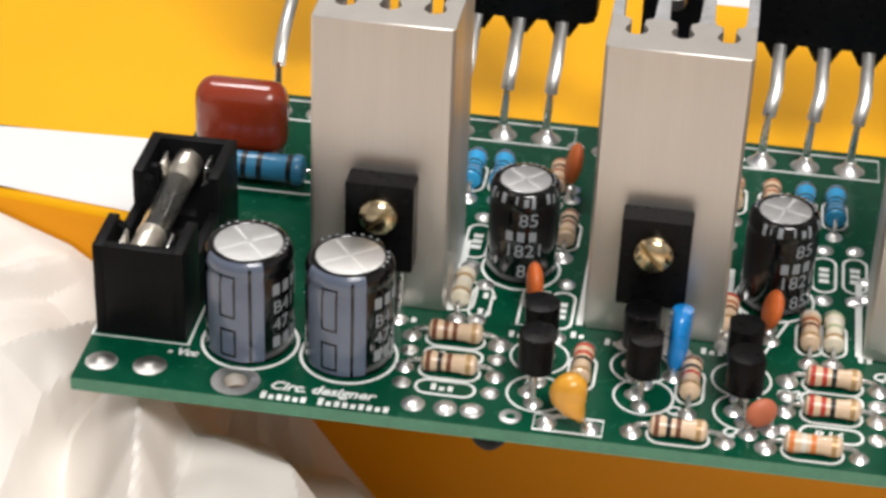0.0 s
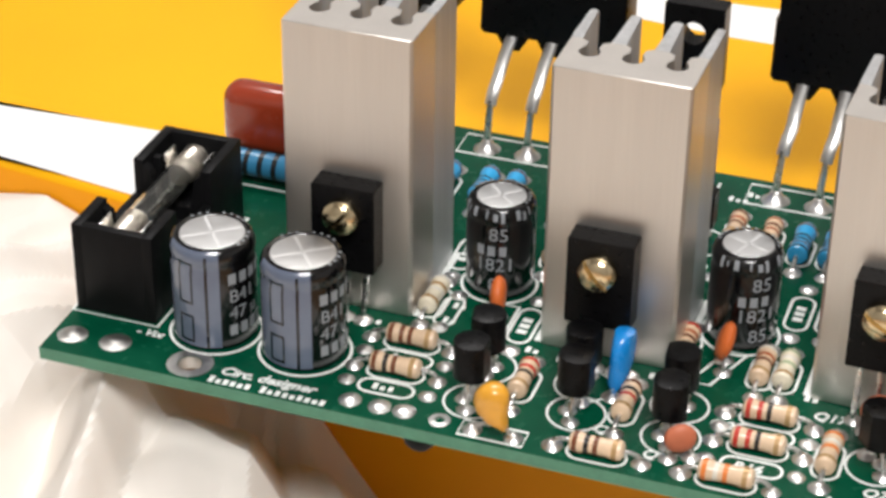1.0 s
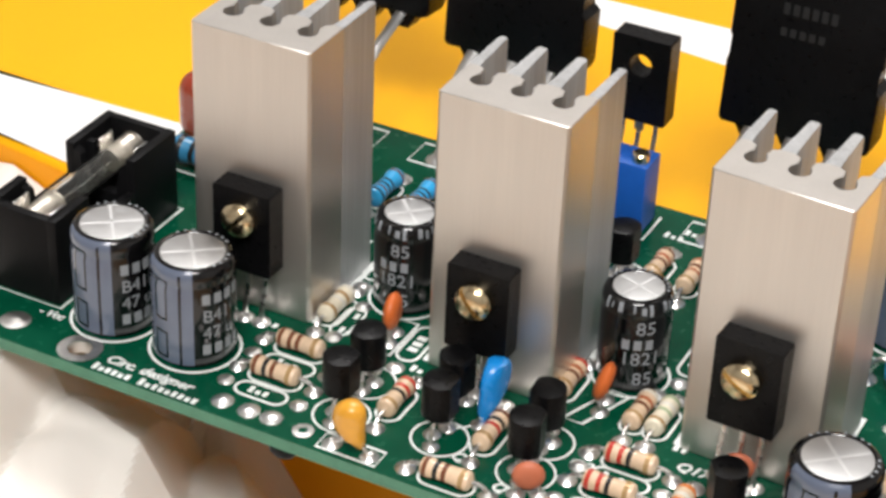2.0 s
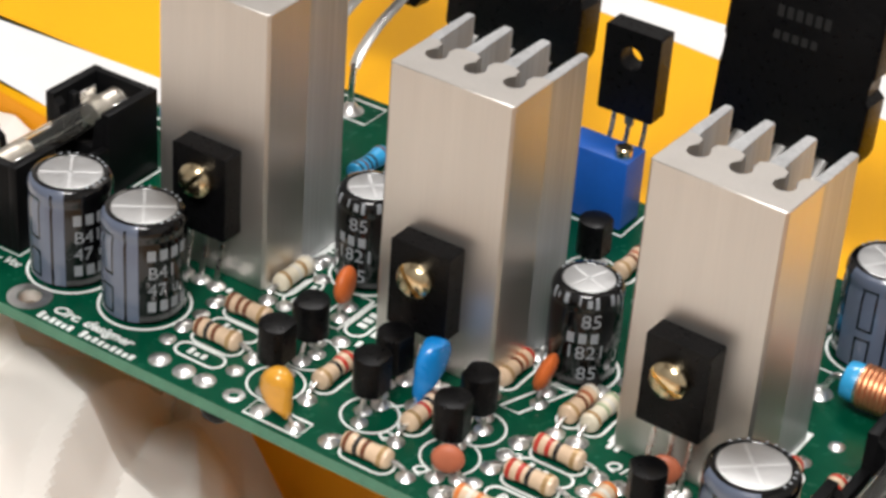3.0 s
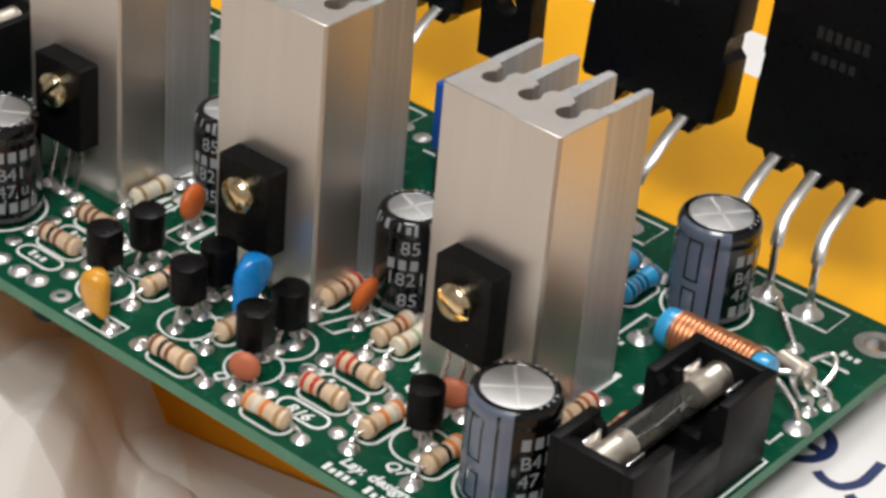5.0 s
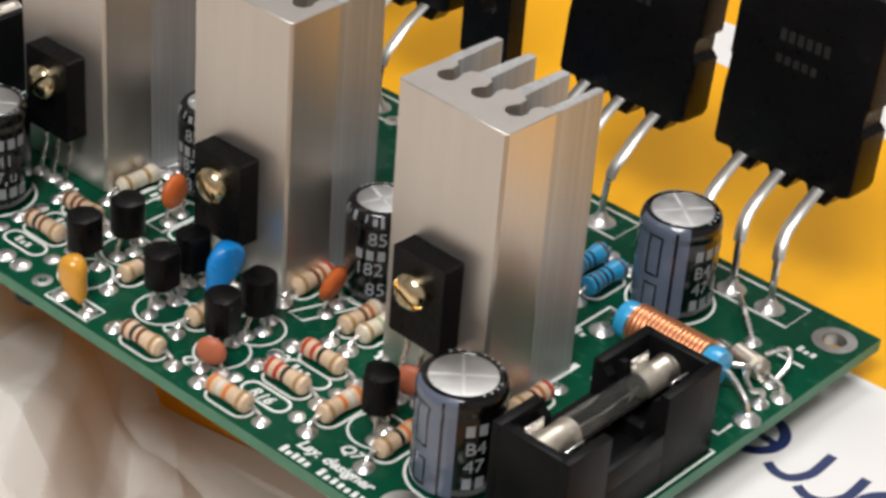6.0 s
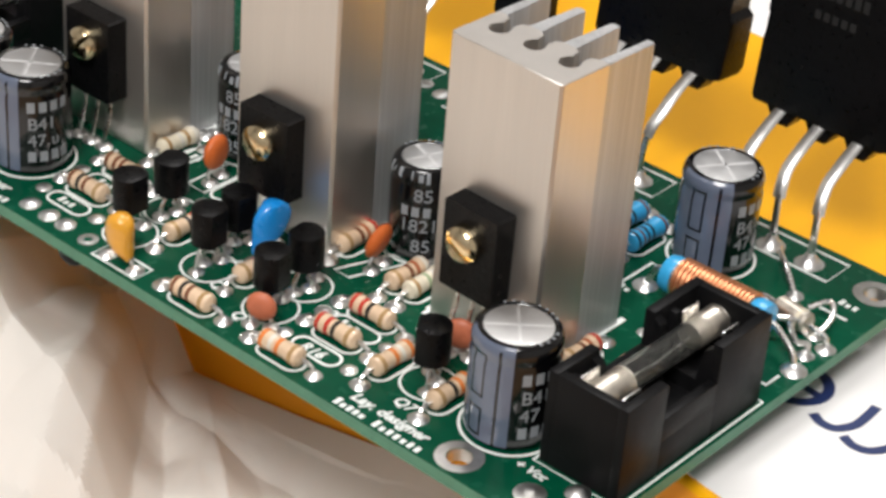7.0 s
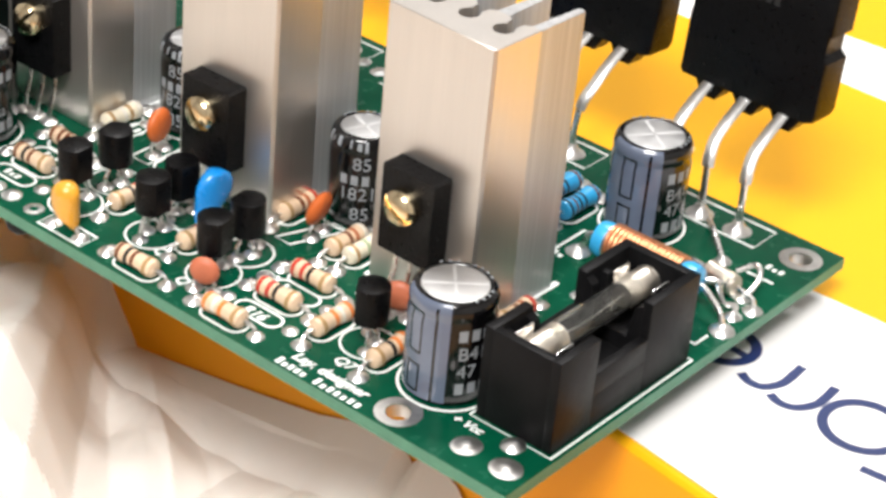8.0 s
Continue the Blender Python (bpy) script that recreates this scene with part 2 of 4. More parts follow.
M_PAPER = tissue_mat()

# ---- the room that closes the place ----
TABLE_Z = -62


def slab(name, x0, x1, y0, y1, z0, z1, material, label, category):
    ob = new(name, mesh_from(box(x0, x1, y0, y1, z0, z1), name))
    ob.data.materials.append(material)
    return tagged(ob, label, category, kind="structure")


slab("floor", -1400, 1500, -1400, 1500, -820, -800, M_FLOOR, "plain tiled floor of the room", "floor")
slab("ceiling", -1400, 1500, -1400, 1500, 1700, 1720, M_WALL, "plain white ceiling of the room", "ceiling")
slab("wall_north", -1400, 1500, 1500, 1600, -800, 1700, M_WALL, "plain painted wall behind the table", "wall")
slab("wall_south", -1400, 1500, -1500, -1400, -800, 1700, M_WALL, "plain painted wall facing the table", "wall")
slab("wall_west", -1500, -1400, -1400, 1500, -800, 1700, M_WALL, "plain painted side wall of the room", "wall")
slab("wall_east", 1500, 1600, -1400, 1500, -800, 1700, M_WALL, "plain painted side wall of the room", "wall")


def build_table():
    t = thing("table", mm(60, 60, TABLE_Z), "unseen wooden table under the parcel box, browned to bounce warm light", "table")
    part("tabletop", box(-600, 600, -400, 400, -25, 0, 2), M_TABLE, t)
    for sx in (-1, 1):
        for sy in (-1, 1):
            part("leg", box(sx * 560 - 25, sx * 560 + 25, sy * 360 - 25, sy * 360 + 25, -738, -25, 2), M_TABLE, t)


build_table()

# ---- the yellow parcel box ----
BOX_Z = -6.0


def front_line(x):
    return 42.3 - 0.1462 * (x - 0)


def build_parcel():
    b = thing("parcel_box", mm(0, 0, TABLE_Z), "yellow and white printed cardboard parcel box lying on the table", "box")
    h = BOX_Z - TABLE_Z
    pts = [(-150, front_line(-150)), (260, front_line(260)), (285, 190), (-125, 250)]
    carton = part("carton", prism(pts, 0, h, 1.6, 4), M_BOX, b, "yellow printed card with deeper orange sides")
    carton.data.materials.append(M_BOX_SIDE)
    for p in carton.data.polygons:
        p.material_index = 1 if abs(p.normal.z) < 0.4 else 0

    def stripe(low, high, label):
        """A printed band between two edges, each given as (x, y) from end to end."""
        bm = bmesh.new()
        rows = [[bm.verts.new((x, y, h + 0.12)), bm.verts.new((q, w, h + 0.12)), bm.verts.new((q, w, h + 0.02)), bm.verts.new((x, y, h + 0.02))] for (x, y), (q, w) in zip(low, high)]
        for a, c in zip(rows, rows[1:]):
            for i in range(4):
                bm.faces.new((a[i], a[(i + 1) % 4], c[(i + 1) % 4], c[i]))
        bm.faces.new(rows[0])
        bm.faces.new(rows[-1][::-1])
        bmesh.ops.recalc_face_normals(bm, faces=bm.faces[:])
        part("printed_band", bm, M_BOX_WHITE, b, label)

    xs = (-140, -20, 60, 123, 250)
    stripe([(x, front_line(x) + 1.0) for x in xs], list(zip(xs, (57, 62.2, 65.6, 67.5, 71))), "white printed band")
    xs = (-120, 29, 54, 100, 250)
    stripe(list(zip(xs, (134, 123.6, 121, 120.5, 118))), list(zip(xs, (146, 132, 133, 136, 134))), "white printed band")
    # the blue trademark on the white band, as plain rings and hooks
    zi0, zi1 = h + 0.14, h + 0.2
    for pts in ([(125.6, 45.2), (127.2, 44.4), (129.0, 44.7), (130.2, 46.8), (130.3, 49.0), (130.1, 51.8)], [(130.4, 44.1), (132.2, 43.4), (134.1, 44.0), (135.4, 46.2), (135.5, 48.4), (135.3, 51.0)]):
        part("printed_mark", ribbon(smooth_line(pts, 6), 1.25, zi0, zi1), M_INK, b, "navy printed hook")
    part("printed_mark", ribbon(arc(141.7, 46.6, 4.8, 0, 360, 40)[:-1], 1.35, zi0, zi1, True), M_INK, b, "navy printed ring")
    part("printed_mark", ribbon(arc(121.0, 48.9, 3.7, 0, 360, 40)[:-1], 1.4, zi0, zi1, True), M_INK, b, "navy printed ring")
    part("printed_mark", ribbon([(117.6, 49.2), (124.4, 48.6)], 1.1, zi0 + 0.02, zi1 + 0.02), M_INK, b, "navy printed bar")
    part("printed_mark", ribbon([(145.6, 39.4), (149.4, 39.8)], 1.2, zi0, zi1), M_INK, b, "navy printed bar")
    return b


build_parcel()
random.seed(5)

# ---- the circuit board ----
BW, BD, BT = 124.8, 68.4, 1.6
HOLES = [(18.0, 3.0), (107.3, 3.2), (121.1, 63.9), (4.0, 63.9)]
BOARD = thing("circuit_board", mm(0, 0, 0), "green amplifier circuit board with white printing lying on the parcel box", "circuit board")


def ring_plate():
    """The board's sheet, with its mounting holes bored through."""
    bm = bmesh.new()
    n = 20
    outer = [bm.verts.new(p) for p in ((0, 0, 0), (BW, 0, 0), (BW, BD, 0), (0, BD, 0))]
    edges = [bm.edges.new((outer[i], outer[(i + 1) % 4])) for i in range(4)]
    for cx, cy in HOLES:
        ring = [bm.verts.new((x, y, 0)) for x, y in arc(cx, cy, 1.5, 0, 360, n)[:-1]]
        edges += [bm.edges.new((ring[i], ring[(i + 1) % n])) for i in range(n)]
    bmesh.ops.triangle_fill(bm, use_beauty=True, use_dissolve=False, edges=edges)
    bmesh.ops.recalc_face_normals(bm, faces=bm.faces[:])
    for f in bm.faces:
        if f.normal.z < 0:
            f.normal_flip()
    ext = bmesh.ops.extrude_face_region(bm, geom=bm.faces[:])
    bmesh.ops.translate(bm, verts=[v for v in ext["geom"] if isinstance(v, bmesh.types.BMVert)], vec=(0, 0, -BT))
    bmesh.ops.recalc_face_normals(bm, faces=bm.faces[:])
    return bm


sheet = part("substrate", ring_plate(), M_MASK, BOARD, "green solder mask with pale green cut edges")
sheet.data.materials.append(M_EDGE)
for p in sheet.data.polygons:
    if abs(p.normal.z) < 0.5:
        p.material_index = 1

for cx, cy in HOLES:
    part("mounting_ring", lathe([(1.52, 0.0), (2.7, 0.0), (2.75, 0.05), (1.5, 0.06), (1.5, -BT), (1.42, -BT), (1.42, 0.0)], 28, Matrix.Translation((cx, cy, 0))), M_TIN, BOARD, "tinned mounting hole ring")

PAD = mesh_from(lathe([(1.3, 0.0), (1.3, 0.04), (1.12, 0.2), (0.88, 0.42), (0.6, 0.58), (0.32, 0.72), (0, 0.76)], 16), "solder_joint")
PAD_FLAT = mesh_from(lathe([(1.35, 0.0), (1.35, 0.05), (1.05, 0.26), (0.6, 0.45), (0, 0.5)], 16), "solder_joint")
PAD_BIG = mesh_from(lathe([(2.0, 0.0), (2.0, 0.05), (1.5, 0.35), (1.0, 0.9), (0.7, 1.5), (0, 1.6)], 20), "solder_joint")
PAD_LAND = mesh_from(lathe([(1.85, 0.0), (1.85, 0.06), (1.15, 0.1), (0.9, 0.3), (0.4, 0.42), (0, 0.42)], 20), "solder_joint")
PAD_OPEN = mesh_from(lathe([(0.55, 0.02), (1.15, 0.03), (1.25, 0.0), (1.25, 0.06), (0.6, 0.12), (0.5, -0.6), (0, -0.7)], 18), "solder_joint")
for me in (PAD, PAD_FLAT, PAD_BIG, PAD_OPEN):
    me.materials.append(M_SOLDER)
PAD_LAND.materials.append(M_TIN)
TAIL = mesh_from(lathe([(0.9, 0), (0.5, -0.7), (0.3, -1.4), (0.3, BOX_Z + BT), (0, BOX_Z + BT)], 10), "pin_tail")
TAIL.materials.append(M_SOLDER)


def pad(x, y, me=None, s=1.0, tail=False):
    m = mm(x, y, 0, 0, 0, random.uniform(0, 360)) @ Matrix.Diagonal((s, s * random.uniform(0.92, 1.08), s, 1))
    part("solder_joint", me or PAD, None, BOARD, m=m)
    if tail:
        part("pin_tail", TAIL, None, BOARD, m=mm(x, y, -BT))


def silk(name, bm, label=""):
    return part(name, bm, M_SILK, BOARD, label)


Z0, Z1 = 0.0, 0.06


def silk_circle(x, y, r, w=0.36, a0=0, a1=360):
    closed = a1 - a0 >= 360
    pts = arc(x, y, r, a0, a1, 40)
    silk("silkscreen_outline", ribbon(pts[:-1] if closed else pts, w, Z0, Z1 + random.uniform(0, 0.02), closed))


def silk_poly(pts, w=0.38, closed=False):
    silk("silkscreen_outline", ribbon(pts, w, Z0, Z1 + random.uniform(0, 0.02), closed))


def silk_stadium(x0, y0, x1, y1, hw=1.5, inset=1.7, w=0.34):
    """The rounded outline printed round a part that lies between two holes."""
    a, b = Vector((x0, y0)), Vector((x1, y1))
    d = (b - a).normalized()
    s = Vector((-d.y, d.x))
    a, b = a + d * inset, b - d * inset
    ang = math.degrees(math.atan2(d.y, d.x))
    r = hw
    pts = [*arc(b.x - d.x * r, b.y - d.y * r, r, ang - 90, ang + 90, 10), *arc(a.x + d.x * r, a.y + d.y * r, r, ang + 90, ang + 270, 10)]
    silk_poly(pts, w, True)


def silk_text(text, x, y, h, rz=0, shear=0.25):
    bm = lettering(text, h, 0.026, shear, 0.06)
    bm.transform(Matrix.Translation((x, y, 0.045)) @ Matrix.Rotation(radians(rz), 4, "Z"))
    silk("silkscreen_text", bm)


def silk_bars(x, y, words, h):
    """Names that are left unwritten: a bar for each word."""
    for a, b in words:
        bm = bmesh.new()
        n = max(2, round((b - a) / 0.95))
        for k in range(n):
            u = a + (b - a) * k / n
            box(x + u, x + u + 0.58, y, y + h * (1.0 if k == 0 else (0.72, 0.6, 0.78)[k % 3]), Z0, Z1, into=bm)
        silk("silkscreen_text", bm)


# ---- heatsinks ----
HS_Y, HS_W, HS_D, HS_H = 21.0, 16.0, 15.4, 36.7
HS_X = [30.7, 62.8, 94.9]


FINS = [(0, 1.15), (4.85, 6.2), (9.8, 11.15), (HS_W - 1.15, HS_W)]
FIN_Y = 7.6


def plate_outline():
    """The front plate seen from above, with three keyhole slots open to the back."""
    pts = [(0.35, 0), (HS_W - 0.35, 0), (HS_W, 0.35), (HS_W, FIN_Y)]
    for k in (2, 1, 0):
        right, left = FINS[k + 1][0], FINS[k][1]
        c = (right + left) / 2
        pts += [(right - 0.3, FIN_Y), (c + 0.75, 7.1), (c + 0.95, 6.6), (c + 0.66, 6.1)]
        pts += arc(c, 4.6, 1.35, 55, -235, 12)
        pts += [(c - 0.66, 6.1), (c - 0.95, 6.6), (c - 0.75, 7.1), (left + 0.3, FIN_Y)]
    return pts + [(0, FIN_Y), (0, 0.35)]


def fin_outline(a, b, first, last):
    base = [(a - (0 if first else 0.3), FIN_Y), (b + (0 if last else 0.3), FIN_Y)]
    return base + [(b + (0 if last else 0.12), 8.6), (b, HS_D - 0.3), (b - 0.3, HS_D), (a + 0.3, HS_D), (a, HS_D - 0.3), (a - (0 if first else 0.12), 8.6)]


def bevel_top(bm, z, seam):
    """Breaks the sharp upper edges, but for the seam between plate and fins."""
    edges = [e for e in bm.edges if all(abs(v.co.z - z) < 1e-4 for v in e.verts) and not all(abs(v.co.y - seam) < 1e-4 for v in e.verts)]
    bmesh.ops.bevel(bm, geom=edges, offset=0.1, segments=1, profile=0.5, affect="EDGES")
    return bm


def slot_screw(parent, x, y, z, r, turn, material):
    """Pan head made of two halves with a real gap between them."""
    bm = bmesh.new()
    for s in (1, -1):
        half = lathe([(0, 0), (r, 0.0), (r, 0.8), (r * 0.94, 1.2), (r * 0.76, 1.6), (r * 0.42, 1.85), (0, 1.9)], 32)
        cut = bmesh.ops.bisect_plane(half, geom=half.verts[:] + half.edges[:] + half.faces[:], plane_co=(0, s * r * 0.13, 0), plane_no=(0, -s, 0), clear_outer=True)
        bmesh.ops.edgeloop_fill(half, edges=[e for e in cut["geom_cut"] if isinstance(e, bmesh.types.BMEdge)])
        join(bm, half)
    join(bm, lathe([(0, 0), (r * 0.97, 0), (r * 0.97, 0.9), (0, 0.9)], 32))
    bm.transform(Matrix.Translation((x, y, z)) @ Matrix.Rotation(radians(90), 4, "X") @ Matrix.Rotation(radians(turn), 4, "Z"))
    return part("screw", bm, material, parent, "slotted pan-head screw")


def to126_body(parent, w=7.4, h=11.0, d=3.0, hole=3.75):
    """Plastic body, front towards -y, standing on z = 0, with a bored hole."""
    bm = bmesh.new()
    n = 16
    c = (0, h - hole)
    outer = [(-w / 2 + 0.2, 0), (w / 2 - 0.2, 0), (w / 2, 0.2), (w / 2, h - 0.2), (w / 2 - 0.2, h), (-w / 2 + 0.2, h), (-w / 2, h - 0.2), (-w / 2, 0.2)]
    vo = [bm.verts.new((x, -d, z)) for x, z in outer]
    vi = [bm.verts.new((x, -d, z)) for x, z in arc(c[0], c[1], 1.6, 0, 360, n)[:-1]]
    ed = [bm.edges.new((vo[i], vo[(i + 1) % 8])) for i in range(8)] + [bm.edges.new((vi[i], vi[(i + 1) % n])) for i in range(n)]
    bmesh.ops.triangle_fill(bm, use_beauty=True, edges=ed)
    ext = bmesh.ops.extrude_face_region(bm, geom=bm.faces[:])
    bmesh.ops.translate(bm, verts=[v for v in ext["geom"] if isinstance(v, bmesh.types.BMVert)], vec=(0, d, 0))
    bmesh.ops.recalc_face_normals(bm, faces=bm.faces[:])
    return part("body", bm, M_BLACK, parent)


def build_heatsink(cx, turn, tx, tz, sx, sz, yaw=0.0):
    hs = thing("heatsink", mm(cx - HS_W / 2, HS_Y, 0, 0, 0, yaw), "upright silver aluminium heatsink with four fins on the board", "heatsink", "heatsinks")
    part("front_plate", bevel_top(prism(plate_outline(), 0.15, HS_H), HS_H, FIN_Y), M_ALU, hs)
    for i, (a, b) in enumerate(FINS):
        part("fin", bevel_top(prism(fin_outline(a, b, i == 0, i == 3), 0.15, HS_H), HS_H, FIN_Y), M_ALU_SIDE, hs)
    tr = thing("power_transistor", mm(tx, HS_Y - 0.05 + math.tan(radians(yaw)) * 8, tz, 0, 0, yaw), "black flat transistor screwed to a heatsink with a brass-coloured screw", "transistor", "screwed transistors")
    to126_body(tr, 7.8, 11.2)
    slot_screw(tr, sx, -3.0, sz, 2.25, turn, M_BRASS)
    for dx in (-2.3, 0, 2.3):
        part("lead", tube(smooth_line([(dx, -1.4, 0.3), (dx, -1.5, -2.5), (dx, -2.2, -5), (dx, -2.5, -tz - 0.1)], 4), 0.36, 8, flat=0.6), M_WIRE, tr)
        pad(tx + dx, HS_Y - 2.5, PAD, 0.9, True)
    silk_poly([(cx + 8.45, HS_Y + 0.5), (cx + 8.45, HS_Y + 16)], 0.8)
    silk_poly([(cx - 8.45, HS_Y + 0.5), (cx - 8.45, HS_Y + 16)], 0.8)


for cx, turn, *seat in ((HS_X[0], 48, 31.2, 6.9, 0.0, 7.5), (HS_X[1], -48, 62.3, 6.1, -0.1, 7.4), (HS_X[2], -28, 94.7, 7.7, -0.3, 6.9, -2.2)):
    build_heatsink(cx, turn, *seat)


# ---- electrolytic capacitors ----
def build_electrolytic(x, y, r, h, stripe_turn, label, group, style):
    c = thing("electrolytic_capacitor", mm(x, y, 0.1), label, "capacitor", group)
    n = 40
    shape = [(r - 0.3, 0.1), (r, 0.5), (r, h - 3.1), (r - 0.16, h - 2.5), (r - 0.16, h - 2.2), (r, h - 1.7), (r - 0.02, h - 1.1), (r - 0.22, h - 0.5), (r - 0.55, h - 0.12), (r - 0.95, h), (r - 1.15, h - 0.1), (r - 1.3, h - 0.4)]
    part("sleeve", lathe([(0, 0.1), *shape], n), M_SLEEVE, c)

    def skin(z):
        """The sleeve's radius at that height."""
        for (r0, z0), (r1, z1) in zip(shape, shape[1:]):
            if z0 <= z <= z1:
                return r0 + (r1 - r0) * (z - z0) / (z1 - z0)
        return r

    q = r - 1.2
    top = part("can_top", lathe([(q, h - 0.45), (q, h - 0.15), (q - 0.25, h - 0.12), (0, h - 0.10)], n), M_CAN, c, "silver pressed top with a cross score")
    for a in (0, 90):
        bm = box(-q + 0.15, q - 0.15, -0.16, 0.16, h - 0.16, h - 0.07)
        bm.transform(Matrix.Rotation(radians(a + 40 + stripe_turn), 4, "Z"))
        part("score_line", bm, M_SCORE, top)

    def patch(a0, a1, z0, z1, dr, name, material, label=""):
        bm = bmesh.new()
        k = max(2, int((a1 - a0) / 6))
        levels = sorted({z0, z1, *(z for _, z in shape if z0 < z < z1)})
        rows = []
        for i in range(k + 1):
            a = radians(a0 + (a1 - a0) * i / k)
            ca, sa = math.cos(a), math.sin(a)
            out = [(skin(z) + dr, z) for z in levels]
            inn = [(skin(z) - 0.12, z) for z in levels[::-1]]
            rows.append([bm.verts.new((q2 * ca, q2 * sa, z)) for q2, z in out + inn])
        m = len(levels) * 2
        for a, b in zip(rows, rows[1:]):
            for i in range(m):
                bm.faces.new((a[i], a[(i + 1) % m], b[(i + 1) % m], b[i]))
        bm.faces.new(rows[0][::-1])
        bm.faces.new(rows[-1])
        bmesh.ops.recalc_face_normals(bm, faces=bm.faces[:])
        return part(name, bm, material, c, label)

    if style == "stripe":
        patch(stripe_turn - 52, stripe_turn + 34, 0.55, h - 0.15, 0.02, "stripe", M_STRIPE, "slate blue polarity stripe")
        for z0, z1 in ((1.3, 4.4), (h - 7.0, h - 2.0)):
            for da in (-26, -6):
                patch(stripe_turn + da, stripe_turn + da + 3, z0, z1, 0.035, "minus_mark", M_SLEEVE, "black minus mark")
            for z in (z0 - 0.3, z1):
                patch(stripe_turn - 26, stripe_turn - 3, z, z + 0.3, 0.035, "minus_mark", M_SLEEVE, "black minus mark")
        patch(stripe_turn + 14, stripe_turn + 18, 0.5, h - 0.75, 0.03, "minus_mark", M_SLEEVE, "black border line")
        for k, z in enumerate((h - 4.7, h - 7.0, h - 9.3, h - 11.6)):
            a = stripe_turn + 46
            if k in (1, 2):
                part("printed_mark", wrap(lettering(("B41", "47 u")[k - 1], 1.7, 0.03), r + 0.03, radians(a), z), M_PRINT, c, "grey printed figures")
                continue
            for j in range(4):
                patch(a + j * 17, a + j * 17 + 11, z + 0.1, z + 1.5, 0.03, "printed_mark", M_PRINT)
    else:
        for z, txt in ((h - 4.2, "85"), (h - 6.3, ""), (h - 8.4, "1821"), (h - 11.2, "85")):
            for k in (0, 110, 220):
                a = stripe_turn + k
                if txt:
                    part("printed_mark", wrap(lettering(txt, 1.8, 0.03), r + 0.03, radians(a - 30 + (22 if txt == "85" else 0)), z), M_PRINT, c, "grey printed figures")
                else:
                    for j in range(3):
                        patch(a - 28 + j * 19, a - 16 + j * 19, z, z + 1.3, 0.03, "printed_mark", M_PRINT)
        for k in range(11):
            if k not in (3, 7):
                a = stripe_turn - 66 + k * 13
                patch(a, a + (6, 3, 8)[k % 3], h - (1.7, 1.3, 1.5)[k % 3], h - (0.35, 0.6)[k % 2], 0.03, "rim_mark", M_PRINT)
    for k in range(14):
        if k in (4, 5, 10):
            continue
        bm = box(r - 0.95, r - 0.6, -0.15, 0.15, h - 0.1, h + 0.015)
        bm.transform(Matrix.Rotation(radians(stripe_turn + 70 + k * 13), 4, "Z"))
        part("rim_mark", bm, M_PRINT, c)
    silk_circle(x, y, r + 0.45, 0.35)
    for dx in (-2.5, 2.5):
        pad(x + dx, y, PAD_FLAT, 0.8, True)


BIG_CAP = "black sleeved electrolytic capacitor with a slate stripe on the board"
SMALL_CAP = "slim black electrolytic capacitor with grey printed figures between heatsinks"
build_electrolytic(17.9, 10.7, 5.0, 13.5, -92, BIG_CAP, "large electrolytic capacitors", "stripe")
build_electrolytic(29.4, 10.3, 5.0, 13.5, -92, BIG_CAP, "large electrolytic capacitors", "stripe")
build_electrolytic(107.3, 11.3, 5.0, 13.3, -88, BIG_CAP, "large electrolytic capacitors", "stripe")
build_electrolytic(102.3, 56.0, 5.0, 13.0, -75, BIG_CAP, "large electrolytic capacitors", "stripe")
build_electrolytic(46.2, 32.0, 4.2, 12.6, -85, SMALL_CAP, "small electrolytic capacitors", "figures")
build_electrolytic(76.5, 31.3, 4.2, 12.6, -60, SMALL_CAP, "small electrolytic capacitors", "figures")


